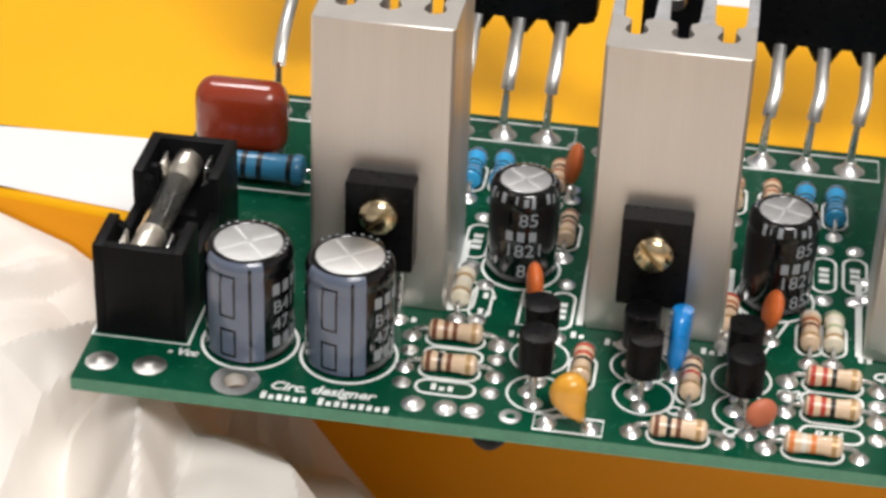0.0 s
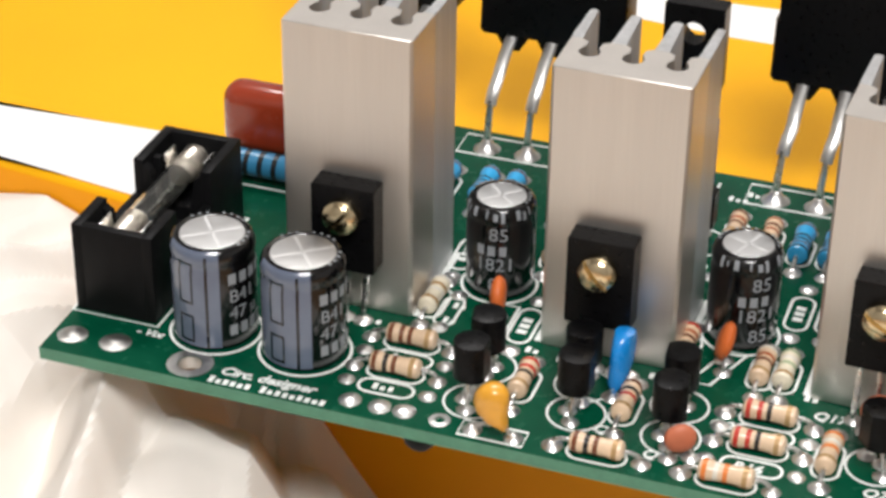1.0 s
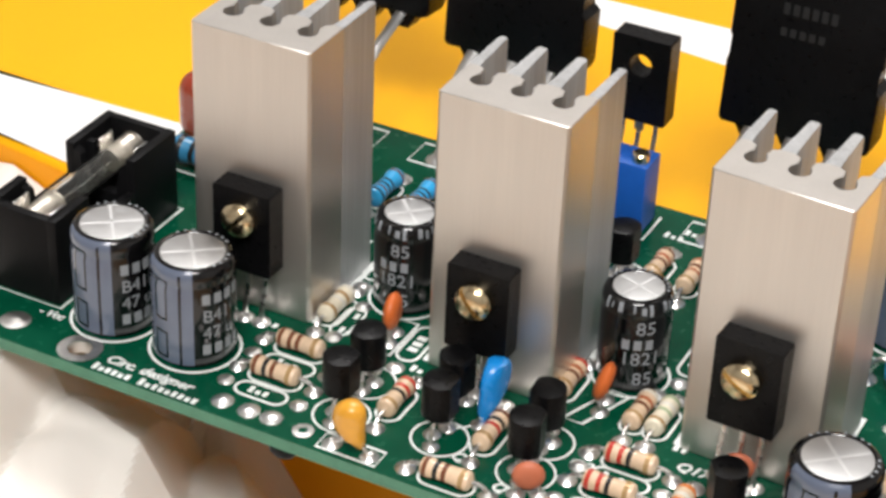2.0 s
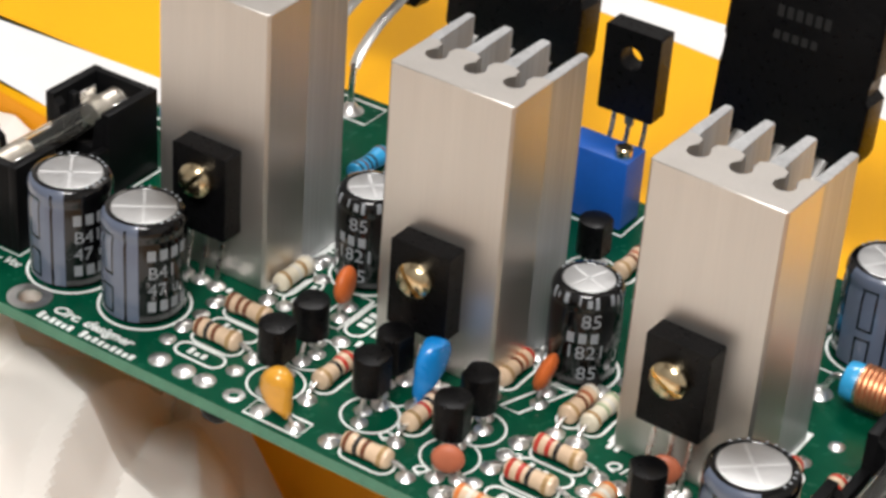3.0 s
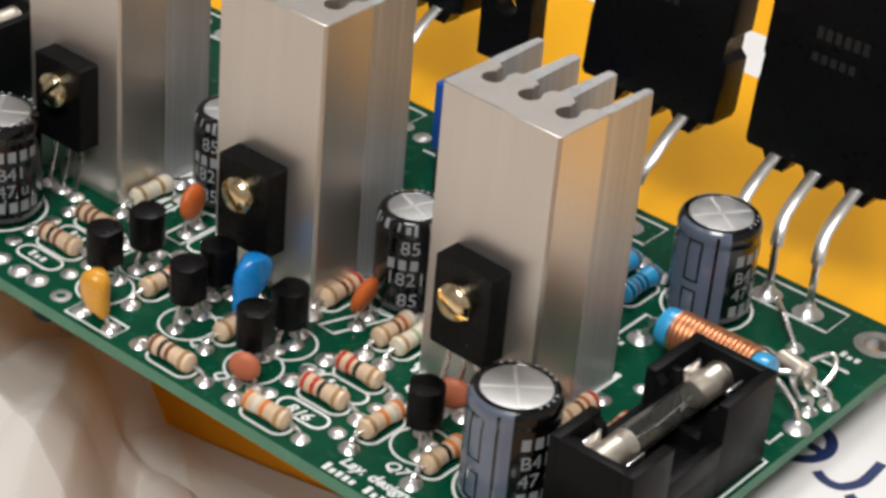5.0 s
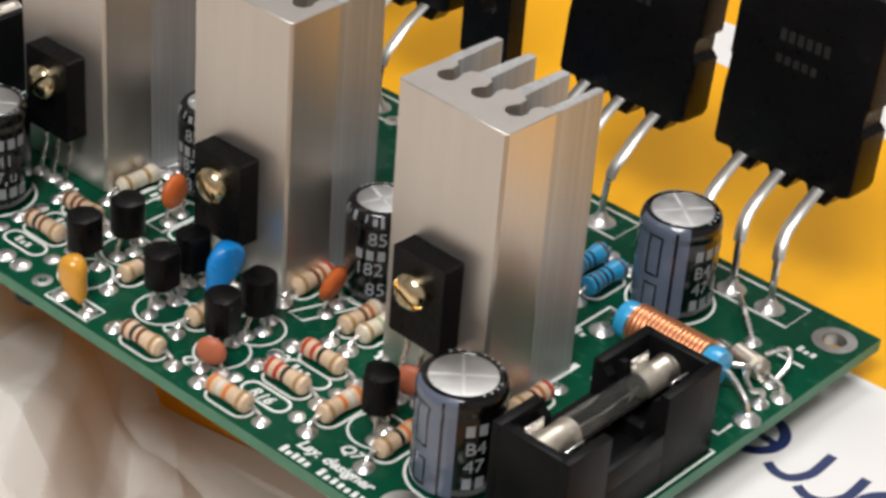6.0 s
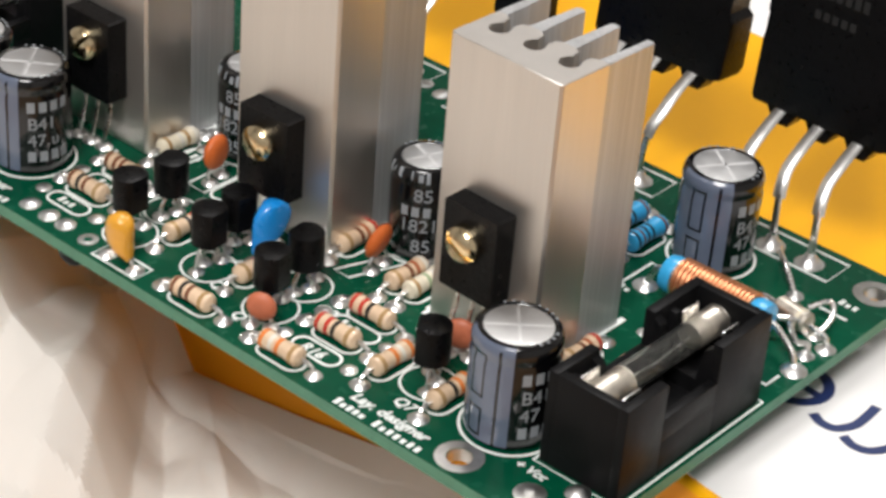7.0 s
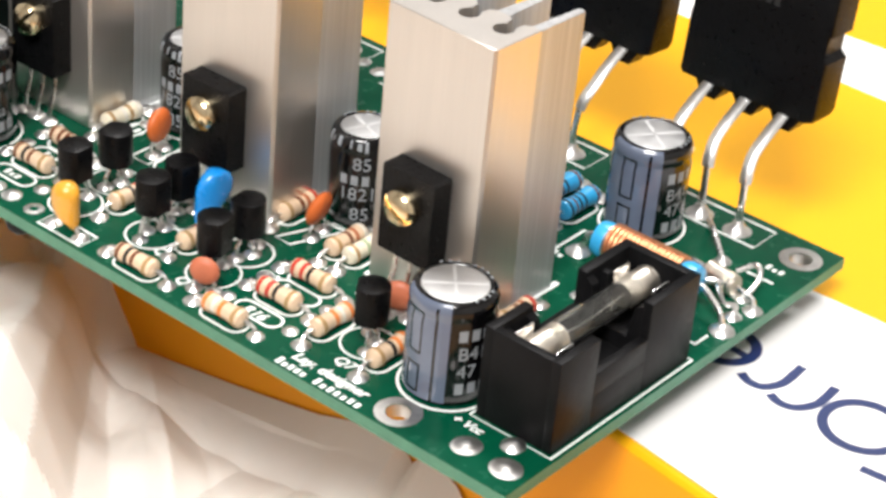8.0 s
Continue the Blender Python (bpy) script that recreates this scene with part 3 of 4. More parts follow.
# ---- fuse holders ----
def build_fuse_holder(x, y):
    f = thing("fuse_holder", mm(x, y, 0.05), "black plastic fuse holder with a glass fuse at the board's side", "fuse holder", "fuse holders")
    W, L, H = 10.4, 26.0, 11.8
    part("base", box(0, W, 6.9, L - 9.3, 0, 4.4, 0.15), M_BLACK_EDGE, f)
    for x0 in (0, W - 1.2):
        part("side_lip", box(x0, x0 + 1.2, 6.95, L - 9.35, 4.3, 7.2, 0.12), M_BLACK_EDGE, f)
    for y0, depth, s in ((0, 7.0, 1), (L - 9.4, 9.4, -1)):
        y1 = y0 + depth
        wall_out = (y0, y0 + 1.2) if s > 0 else (y1 - 1.2, y1)
        wall_in = (y1 - 1.3, y1) if s > 0 else (y0, y0 + 1.3)
        part("side_wall", box(0, 1.3, y0, y1, 0, H, 0.12), M_BLACK_EDGE, f)
        part("side_wall", box(W - 1.3, W, y0, y1, 0, H, 0.12), M_BLACK_EDGE, f)
        part("end_wall", box(1.25, W - 1.25, *wall_out, 0, H - 0.05, 0.1), M_BLACK_EDGE, f)
        part("pocket_floor", box(1.25, W - 1.25, y0 + 1.1, y1 - 1.1, 0, 5.0), M_BLACK_EDGE, f)
        inner = prism([(1.25, 0), (W - 1.25, 0), (W - 1.25, H - 0.7), (W - 2.2, H - 1.4), (W - 2.9, 6.3), (2.9, 6.3), (2.2, H - 1.4), (1.25, H - 0.7)], -wall_in[1], -wall_in[0])
        inner.transform(Matrix.Rotation(radians(90), 4, "X"))
        part("inner_wall", inner, M_BLACK_EDGE, f)
        for x0 in (1.2, W - 2.3):
            part("corner_stop", box(x0, x0 + 1.1, y0 + depth / 2 - 1.9, y0 + depth / 2 - 0.9, 4.9, H - 0.9, 0.1), M_BLACK_EDGE, f)
        yc = y0 + depth / 2 + 0.4
        for sx in (-1, 1):
            blade = box(-0.12, 0.12, yc - 1.5, yc + 1.5, 5.0, 10.9, 0.05)
            for v in blade.verts:
                v.co.x = v.co.x + sx * (2.2 + (0.5 if v.co.z > 10 else 0)) + W / 2
            part("clip", blade, M_WIRE, f, "bright spring clip")
    return f


def build_fuse(x, y, z):
    g = thing("glass_fuse", mm(x, y, z, -90), "clear glass tube fuse with dull nickel caps in its holder", "fuse")
    part("tube", lathe([(1.75, 4.0), (1.75, 19.5), (1.45, 19.5), (1.45, 4.0), (1.75, 4.0)], 28), M_GLASS, g)
    for a, b in ((0.0, 5.6), (17.4, 22.6)):
        part("cap", lathe([(0, a), (1.5, a), (1.72, a + 0.3), (1.72, b - 0.15), (1.8, b), (1.2, b)], 28), M_NICKEL, g, "dull nickel end cap")
    part("filament", tube([(0, 0, 5), (0.3, 0.1, 11), (0, 0, 18)], 0.08, 6), M_WIRE, g)


for fx, fy in ((113.4, 9.0), (0.4, 9.0)):
    build_fuse_holder(fx, fy)
    build_fuse(fx + (4.2 if fx > 50 else 4.6), fy + 2.2, 8.7)
    silk_poly([(fx - 0.4, fy - 0.4), (fx + 10.8, fy - 0.4), (fx + 10.8, fy + 26.4), (fx - 0.4, fy + 26.4)], 0.3, True)


# ---- resistors ----
def body_profile(L, r):
    a = L / 2
    return [(0, -a), (r * 0.55, -a), (r * 0.9, -a + 0.25), (r, -a + 0.6), (r, -a + 1.3), (r * 0.88, -a + 1.9), (r * 0.86, 0), (r * 0.88, a - 1.9), (r, a - 1.3), (r, a - 0.6), (r * 0.9, a - 0.25), (r * 0.55, a), (0, a)]


def radius_at(prof, z):
    for (r0, z0), (r1, z1) in zip(prof, prof[1:]):
        if z0 <= z <= z1 and z1 > z0:
            return r0 + (r1 - r0) * (z - z0) / (z1 - z0)
    return prof[len(prof) // 2][0]


def build_resistor(x0, y0, x1, y1, bands, paint=None, L=6.2, r=1.2, label="tan striped axial resistor soldered to the board", group="resistors", lift=1.25, outline=True, tilt=0.0, pads=True):
    d = math.hypot(x1 - x0, y1 - y0)
    ang = math.degrees(math.atan2(y1 - y0, x1 - x0))
    R = thing("resistor", mm((x0 + x1) / 2, (y0 + y1) / 2, 0, 0, 0, ang + tilt), label, "resistor", group)
    to_x = Matrix.Translation((0, 0, lift)) @ Matrix.Rotation(radians(90), 4, "Y")
    prof = body_profile(L, r)
    part("body", lathe(prof, 20, to_x), paint or M_TAN, R)
    places = (-L / 2 + 0.75, -L / 2 + 2.05, -L / 2 + 3.1, L / 2 - 0.95) if len(bands) == 4 else (-L / 2 + 0.75, -L / 2 + 1.9, -L / 2 + 2.8, -L / 2 + 3.8, L / 2 - 0.9)
    if L > 10:
        places = (-5.2, -3.2, -1.2, 0.8, 4.6)
    w = (0.27 if len(bands) == 4 else 0.17) * L / 6.2
    for z, colour in zip(places, bands):
        ring = [(radius_at(prof, zz) + 0.025, zz) for zz in (z - w, z, z + w)]
        part("colour_band", lathe([(ring[0][0] - 0.1, z - w), *ring, (ring[2][0] - 0.1, z + w)], 20, to_x), BAND[colour], R)
    for s in (-1, 1):
        e = d / 2
        pts = [(s * (L / 2 - 0.2), 0, lift), (s * (L / 2 + 0.5), 0, lift), (s * (e - 0.45), 0, lift * 0.8), (s * e, 0, lift * 0.35), (s * e, 0, 0)]
        part("lead", tube(smooth_line(pts, 3), 0.27, 8), M_WIRE, R)
    if pads:
        pad(x0, y0, PAD, random.uniform(0.85, 1.0))
        pad(x1, y1, PAD, random.uniform(0.85, 1.0))
    if outline:
        silk_stadium(x0, y0, x1, y1)


BBG = ("brown", "black", "brown", "gold")
RR = ("red", "red", "black", "gold")
OO = ("orange", "white", "orange", "gold")
for args in [
    (62.0, 2.4, 72.1, 2.4, BBG), (76.5, 2.4, 86.5, 2.4, OO), (78.4, 9.4, 88.5, 9.4, RR), (78.5, 15.1, 88.6, 15.1, RR),
    (35.7, 15.6, 45.8, 15.6, ("brown", "brown", "brown", "gold")), (35.9, 9.4, 46.1, 9.4, ("brown", "black", "brown", "gold")),
    (55.6, 17.1, 55.6, 7.0, ("red", "red", "black", "gold")), (67.8, 16.9, 67.8, 6.8, ("brown", "black", "red", "gold")),
    (71.3, 30.6, 71.3, 20.5, ("red", "rust", "brown", "gold")), (80.8, 29.0, 80.8, 18.9, ("white", "rust", "brown", "gold")),
    (91.2, 15.0, 91.2, 4.9, ("orange", "white", "orange", "gold")), (99.8, 15.1, 99.8, 5.0, ("orange", "orange", "black", "gold")),
]:
    build_resistor(*args)
for args in [(83.5, 29.2, 83.5, 19.1, ("green", "white", "green", "gold")), (40.2, 30.1, 40.2, 20.0, ("white", "gold", "white", "gold"))]:
    build_resistor(*args, paint=M_PALE, label="cream axial resistor soldered beside a heatsink", group="cream resistors")
BLUE5 = ("black", "brown", "black", "black", "brown")
for x, y0 in [(95.0, 47.0), (91.2, 48.2), (32.3, 46.6), (37.6, 46.8), (41.2, 47.0), (79.6, 46.9), (83.4, 46.9)]:
    build_resistor(x, y0, x, y0 + 10.1, BLUE5, M_BLUE_R, 7.0, 1.35, "bright blue axial resistor with black bands on the board", "blue resistors", 1.5)


# ---- small transistors ----
def build_to92(x, y, rz, lift=2.8):
    t = thing("small_transistor", mm(x, y, 0, 0, 0, rz), "small black half-round transistor standing on three wires", "transistor", "small transistors")
    a = 35
    pts = arc(0, 0, 2.15, -90 + a, 270 - a, 18)
    bm = prism(pts, lift, lift + 4.6, 0.15, 2)
    part("body", bm, M_BLACK, t)
    for k, dx in enumerate((-1.27, 0, 1.27)):
        out = (-2.0, 0, 2.0)[k]
        oy = (0, 0.9, 0)[k]
        part("lead", tube(smooth_line([(dx, 0, lift + 0.2), (dx, 0, lift - 0.5), (out, oy, 1.2), (out, oy, 0)], 4), 0.25, 8), M_WIRE, t)
        c, s = math.cos(radians(rz)), math.sin(radians(rz))
        pad(x + c * out - s * oy, y + s * out + c * oy, PAD, 0.85)


for x, y, rz, lift in [(50.9, 7.4, 90, 3.6), (50.4, 14.5, -80, 2.8), (62.6, 9.2, 90, 3.5), (61.8, 14.8, 80, 3.1), (73.7, 8.5, 100, 3.2), (73.2, 14.6, -85, 2.9), (66.9, 50.3, 90, 2.8), (96.1, 10.9, -55, 3.3)]:
    build_to92(x, y, rz, lift)
    silk_circle(x + 0.2, y - 0.2, 3.3, 0.28)


# ---- disc and dipped capacitors ----
def build_disc(x, y, z, r, t, rz, material, label, lean=0.0, tall=1.0, group="ceramic disc capacitors"):
    """A lens-shaped disc standing on its edge; rz turns its face."""
    c = thing("disc_capacitor", mm(x, y, 0, 0, 0, rz), label, "capacitor", group)
    prof = [(0, -t / 2), (r * 0.5, -t / 2 * 0.95), (r * 0.8, -t / 2 * 0.7), (r * 0.96, -t / 2 * 0.3), (r, 0), (r * 0.96, t / 2 * 0.3), (r * 0.8, t / 2 * 0.7), (r * 0.5, t / 2 * 0.95), (0, t / 2)]
    m = Matrix.Translation((0, 0, z)) @ Matrix.Rotation(radians(lean), 4, "X") @ Matrix.Diagonal((1, 1, tall, 1)) @ Matrix.Rotation(radians(90), 4, "X")
    part("disc", lathe(prof, 28, m), material, c)
    for s in (-1, 1):
        part("lead", tube(smooth_line([(s * r * 0.5, 0, z - r * 0.7), (s * r * 0.75, 0, 0.9), (s * 1.25, 0, 0)], 4), 0.25, 8), M_WIRE, c)
        a = radians(rz)
        pad(x + s * 1.25 * math.cos(a), y + s * 1.25 * math.sin(a), PAD, 0.85)


build_disc(48.7, 23.6, 3.9, 2.35, 1.9, 102, M_ORANGE, "orange ceramic disc capacitor standing by a heatsink")
build_disc(76.2, 23.9, 3.6, 2.4, 1.8, 100, M_ORANGE, "orange ceramic disc capacitor leaning beside a black capacitor", 16)
build_disc(75.7, 4.9, 2.7, 1.85, 1.6, 25, M_SALMON, "terracotta ceramic disc capacitor near the board's edge")
build_disc(50.4, 50.2, 4.6, 2.7, 1.9, 97, M_ORANGE, "brown-orange ceramic disc capacitor leaning behind a black capacitor", 12)
build_disc(95.0, 17.2, 3.0, 2.0, 1.6, 25, M_SALMON, "terracotta ceramic disc capacitor behind a small transistor")


def build_dipped(x, y, rz, material, label, outline, thick):
    """A dipped capacitor: a rounded drop, flattened; outline is (half width, centre shift, height) up from the legs."""
    c = thing("dipped_capacitor", mm(x, y, 0, 0, 0, rz), label, "capacitor")
    bm = bmesh.new()
    n = 20
    rings = []
    for hw, shift, z in outline:
        rings.append([bm.verts.new((shift + hw * math.cos(2 * math.pi * i / n), min(hw, thick) * math.sin(2 * math.pi * i / n), z)) for i in range(n)])
    for a, b in zip(rings, rings[1:]):
        for i in range(n):
            bm.faces.new((a[i], a[(i + 1) % n], b[(i + 1) % n], b[i]))
    bm.faces.new(rings[0][::-1])
    bm.faces.new(rings[-1])
    bmesh.ops.recalc_face_normals(bm, faces=bm.faces[:])
    part("dipped_body", bm, material, c)
    a = radians(rz)
    for s in (-1, 1):
        part("lead", tube(smooth_line([(outline[0][1] + s * 0.5, 0, outline[0][2] + 0.5), (s * 1.6, 0, 1.0), (s * 2.4, 0, 0)], 4), 0.27, 8), M_WIRE, c)
        pad(x + s * 2.4 * math.cos(a), y + s * 2.4 * math.sin(a), PAD, 0.9)


build_dipped(55.2, 2.1, 0, M_YELLOW_C, "glossy yellow dipped capacitor at the board's front edge", [(0.35, 1.2, 0.8), (0.8, 0.95, 1.4), (1.4, 0.3, 2.2), (1.85, -0.2, 3.1), (2.05, -0.3, 4.1), (2.0, -0.2, 5.1), (1.7, -0.05, 5.9), (1.05, 0, 6.5), (0.3, 0.05, 6.75)], 1.45)
build_dipped(66.1, 15.8, 80, M_BLUE_C, "glossy bright blue dipped capacitor among black transistors", [(0.4, -1.9, 0.6), (0.9, -1.6, 1.5), (1.7, -0.8, 2.5), (2.4, -0.1, 3.6), (2.7, 0.2, 4.9), (2.6, 0.3, 6.0), (2.05, 0.3, 6.9), (1.2, 0.25, 7.5), (0.35, 0.25, 7.7)], 1.15)


def build_film_capacitor():
    c = thing("film_capacitor", mm(7.7, 50.5, 0), "oxblood red dipped film capacitor standing behind the fuse holder", "capacitor")
    bm = box(-6.0, 6.0, -2.7, 2.7, 1.6, 11.3, 2.4, 6)
    for v in bm.verts:
        v.co.z -= 0.9 * max(0, 1 - abs(v.co.x) / 3.0) * (1 if v.co.z > 8 else 0)
    part("dipped_body", bm, M_RED_C, c)
    for dx in (-5, 5):
        part("lead", tube([(dx, 0, 2.2), (dx, 0, 0)], 0.35, 8), M_WIRE, c)
        pad(7.7 + dx, 50.5, PAD, 1.0)


build_film_capacitor()
build_resistor(0.6, 44.8, 20.6, 44.8, ("black", "black", "black", "black", "black"), M_BLUE_DARK, 13.0, 2.0, "large deep blue axial resistor behind the fuse holder", "large blue resistors", 2.6)


# ---- wire-wound coil over a blue resistor ----
def build_coil():
    c = thing("wound_coil", mm(110.8, 44.6, 0), "copper wire coil wound on a bright blue resistor", "coil")
    to_x = Matrix.Translation((0, 0, 3.4)) @ Matrix.Rotation(radians(90), 4, "Y")
    part("resistor_body", lathe([(0, -7.5), (1.2, -7.5), (2.2, -7.1), (2.35, -6.4), (2.35, -5.6), (2.1, -5.0), (2.1, 5.0), (2.35, 5.6), (2.35, 6.4), (2.2, 7.1), (1.2, 7.5), (0, 7.5)], 24, to_x), M_BLUE_R, c, "bright blue resistor body")
    turns = 17
    pts = []
    for i in range(turns * 14 + 1):
        a = 2 * math.pi * i / 14
        pts.append((-5.2 + 10.4 * i / (turns * 14), 2.35 * math.cos(a), 3.4 + 2.35 * math.sin(a)))
    part("winding", tube(pts, 0.34, 6), M_COPPER, c, "enamelled copper winding")
    for s in (-1, 1):
        ex, ey = (12.4, -1.5) if s > 0 else (-10.0, 0.0)
        part("lead", tube(smooth_line([(s * 7.3, 0, 3.4), (s * 8.4, 0, 3.3), (ex * 0.92, ey * 0.7, 2.0), (ex, ey, 0)], 4), 0.4, 8), M_WIRE, c)
        pad(110.8 + ex, 44.6 + ey, PAD, 1.25)
    part("band", lathe([(1.9, -5.5), (2.42, -5.45), (2.42, -5.15), (1.9, -5.1)], 24, to_x), M_WIRE, c, "bright wire end")


build_coil()


# ---- trimmer and the loose upright transistor ----
def build_trimmer():
    t = thing("trimmer", mm(60.6, 60.0, 0.3), "blue square multi-turn trimmer with a brass screw", "trimmer")
    part("case", box(-4.8, 4.8, 0, 4.8, 0, 9.8, 0.2), M_TRIM, t)
    part("adjuster", lathe([(0, 9.7), (1.15, 9.7), (1.15, 10.9), (0.95, 11.1), (0, 11.1)], 20, Matrix.Translation((3.3, 1.6, 0))), M_BRASS, t, "brass adjusting screw")
    silk_poly([(55.2, 59.4), (66, 59.4), (66, 65.6)], 0.35)


build_trimmer()


def build_upright_to126():
    t = thing("upright_transistor", mm(60.5, 70.4, 12.2), "black flat transistor standing upright on long wires", "transistor")
    to126_body(t, 8.0, 12.0, 3.2, 3.9)
    for dx in (-2.3, 0, 2.3):
        part("lead", tube(smooth_line([(dx, -1.5, 0.5), (dx, -1.7, -3), (dx, -3.6, -9), (dx, -4.0, -12.2)], 4), 0.36, 8, flat=0.6), M_WIRE, t)
        part("shoulder", box(dx - 0.65, dx + 0.65, -1.8, -1.2, -2.0, 0.2, 0.1), M_NICKEL, t) if dx == 0 else None
        pad(60.5 + dx, 66.4, PAD, 0.85, True)


build_upright_to126()


# ---- output transistors along the back edge ----
def build_output(cx, lean, yb, shift):
    t = thing("output_transistor", mm(cx, 63.7, 0), "large black flat power transistor standing on three bright wires", "transistor", "output transistors")
    w, h, d, zb = 10.2, 26.0, 5.0, 13.3
    out = [(-w + 0.5, 0), (w - 1.4, 0), (w - 0.4, 0.4), (w, 1.4), (w, 8.6), (w - 0.9, 9.4), (w - 0.9, 11.4), (w, 12.2), (w, h - 0.5), (w - 0.5, h), (-w + 0.5, h), (-w, h - 0.5), (-w, 12.2), (-w + 0.9, 11.4), (-w + 0.9, 9.4), (-w, 8.6), (-w, 0.6)]
    m = Matrix.Translation((shift, yb, zb)) @ Matrix.Rotation(radians(-lean), 4, "X")
    bm = prism(out, 0, d, 0.5, 2)
    bm.transform(m @ Matrix.Translation((0, d, 0)) @ Matrix.Rotation(radians(90), 4, "X"))
    body = part("body", bm, M_BLACK, t)
    for dx in (-5.7, 0, 5.7):
        foot = prism([(-2.5, 0.3), (-1.05, -2.1), (1.05, -2.1), (2.5, 0.3)], 0, 3.2, 0.2)
        foot.transform(m @ Matrix.Translation((dx, 3.8, 0)) @ Matrix.Rotation(radians(90), 4, "X"))
        part("lead_root", foot, M_BLACK, t)
        top = dx + shift
        wide = smooth_line([(top, yb + 2.0, zb + 0.7), (top, yb * 0.88, 12.6), (top, yb * 0.55, 11.2), (top, yb * 0.3, 9.7), (dx + shift * 0.6, yb * 0.13, 8.2), (dx + shift * 0.3, 0.4, 6.6)], 4)
        lead = part("lead", tube(wide, 0.85, 8, flat=0.45), M_LEAD, t)
        part("pin", tube(smooth_line([(dx + shift * 0.34, 0.5, 7.2), (dx + shift * 0.2, 0.2, 5.6), (dx, 0.0, 3.0), (dx, 0, 0)], 4), 0.5, 8, flat=0.7), M_WIRE, lead)
        pad(cx + dx, 63.7, PAD_BIG, 0.95, True)
    for z, n, size in ((16.5, 6, 1.5), (13.6, 5, 1.1)):
        for k in range(n):
            mark = box(-0.4, 0.4, -0.02, 0.01, 0, size)
            mark.transform(m @ Matrix.Translation((-3.2 + k * 1.25, 0, z)))
            part("faint_mark", mark, M_FAINT, t)
    for sx, z in ((-8.2, 19.0), (8.2, 19.0)):
        dimple = lathe([(0, 0.02), (0.9, 0.02), (1.15, 0.07), (1.3, 0.0)], 18)
        dimple.transform(m @ Matrix.Translation((sx, 0, z)) @ Matrix.Rotation(radians(90), 4, "X"))
        part("dimple", dimple, M_BLACK_EDGE, t)
    silk_poly([(cx - 9.5, 61.7), (cx + 9.5, 61.7), (cx + 9.5, 66.9), (cx - 9.5, 66.9)], 0.35, True)


for cx, lean, yb, shift in ((15.1, 6, 12.5, 0.0), (39.8, 4, 7.6, 0.5), (79.5, 5, 7.5, 0.8), (106.0, 4, 7.9, -0.9)):
    build_output(cx, lean, yb, shift)

# ---- loose pads, empty places and printing ----
for x, y in [(5.5 - 3.0, 3.7), (8.0, 3.9)]:
    pad(x, y, PAD_LAND, 1.0)
for x, y in [(116.4, 3.9), (121.9, 3.8)]:
    pad(x, y, PAD_LAND, 1.0)
for x, y in [(38.0, 2.7), (41.6, 2.6), (44.5, 2.7)]:
    pad(x, y, PAD_FLAT, 1.0)
pad(48.8, 2.5, PAD_OPEN, 1.0)
for x, y in [(35.9, 12.7), (36.1, 6.4), (45.9, 12.7), (46.0, 6.3), (78.4, 6.0), (88.5, 6.0), (78.5, 12.3), (88.6, 12.3)]:
    pad(x, y, PAD_FLAT, 0.8)
for y in (6.2, 12.5):
    silk_stadium(36.0, y, 46.0, y, 1.3)
    silk_stadium(78.4, y - 0.2, 88.6, y - 0.2, 1.3)
silk_text("R16", 81.4, 5.1, 1.5, 0)
silk_text("Circ. designer", 21.9, 2.35, 1.5)
silk_bars(21.3, 0.45, [(0, 5.4), (6.4, 14.6)], 1.25)
silk_text("Lay. designer", 92.0, 2.35, 1.5)
silk_bars(91.3, 0.4, [(0, 4.6), (5.7, 12.8)], 1.25)
silk_text("+ Vcc", 112.0, 6.4, 1.25)
silk_text("- Vcc", 9.2, 6.6, 1.2)
silk_text("Q1", 71.6, 3.8, 1.5)
silk_text("Q2", 77.2, 12.0, 1.5)
silk_text("Q3", 65.3, 6.4, 1.5)
silk_text("Q7", 95.6, 5.2, 1.5)
silk_text("Q17", 87.9, 17.3, 1.5)
pad(119.9, 7.6, PAD, 1.1)
silk_poly([(51.4, 3.6), (51.4, 0.8), (58.9, 0.8), (58.9, 3.6)], 0.3, True)
silk_poly([(73.2, 19.6), (75.6, 19.6), (78.4, 27.2), (76.0, 27.2)], 0.35, True)
silk_poly([(47.2, 20.2), (50.2, 20.2), (50.2, 27.6), (47.2, 27.6)], 0.35, True)

# ---- more resistors towards the back ----
for args in [
    (70.8, 58.2, 70.8, 48.1, ("brown", "rust", "brown", "gold")), (75.4, 58.0, 75.4, 47.9, ("rust", "brown", "rust", "gold")),
    (48.4, 57.5, 48.4, 47.4, ("rust", "brown", "rust", "gold")), (50.9, 45.4, 50.9, 35.3, ("brown", "black", "brown", "gold")),
    (105.0, 31.6, 105.0, 21.5, ("red", "rust", "brown", "gold")), (110.2, 31.6, 110.2, 21.5, ("red", "red", "rust", "gold")),
]:
    build_resistor(*args)


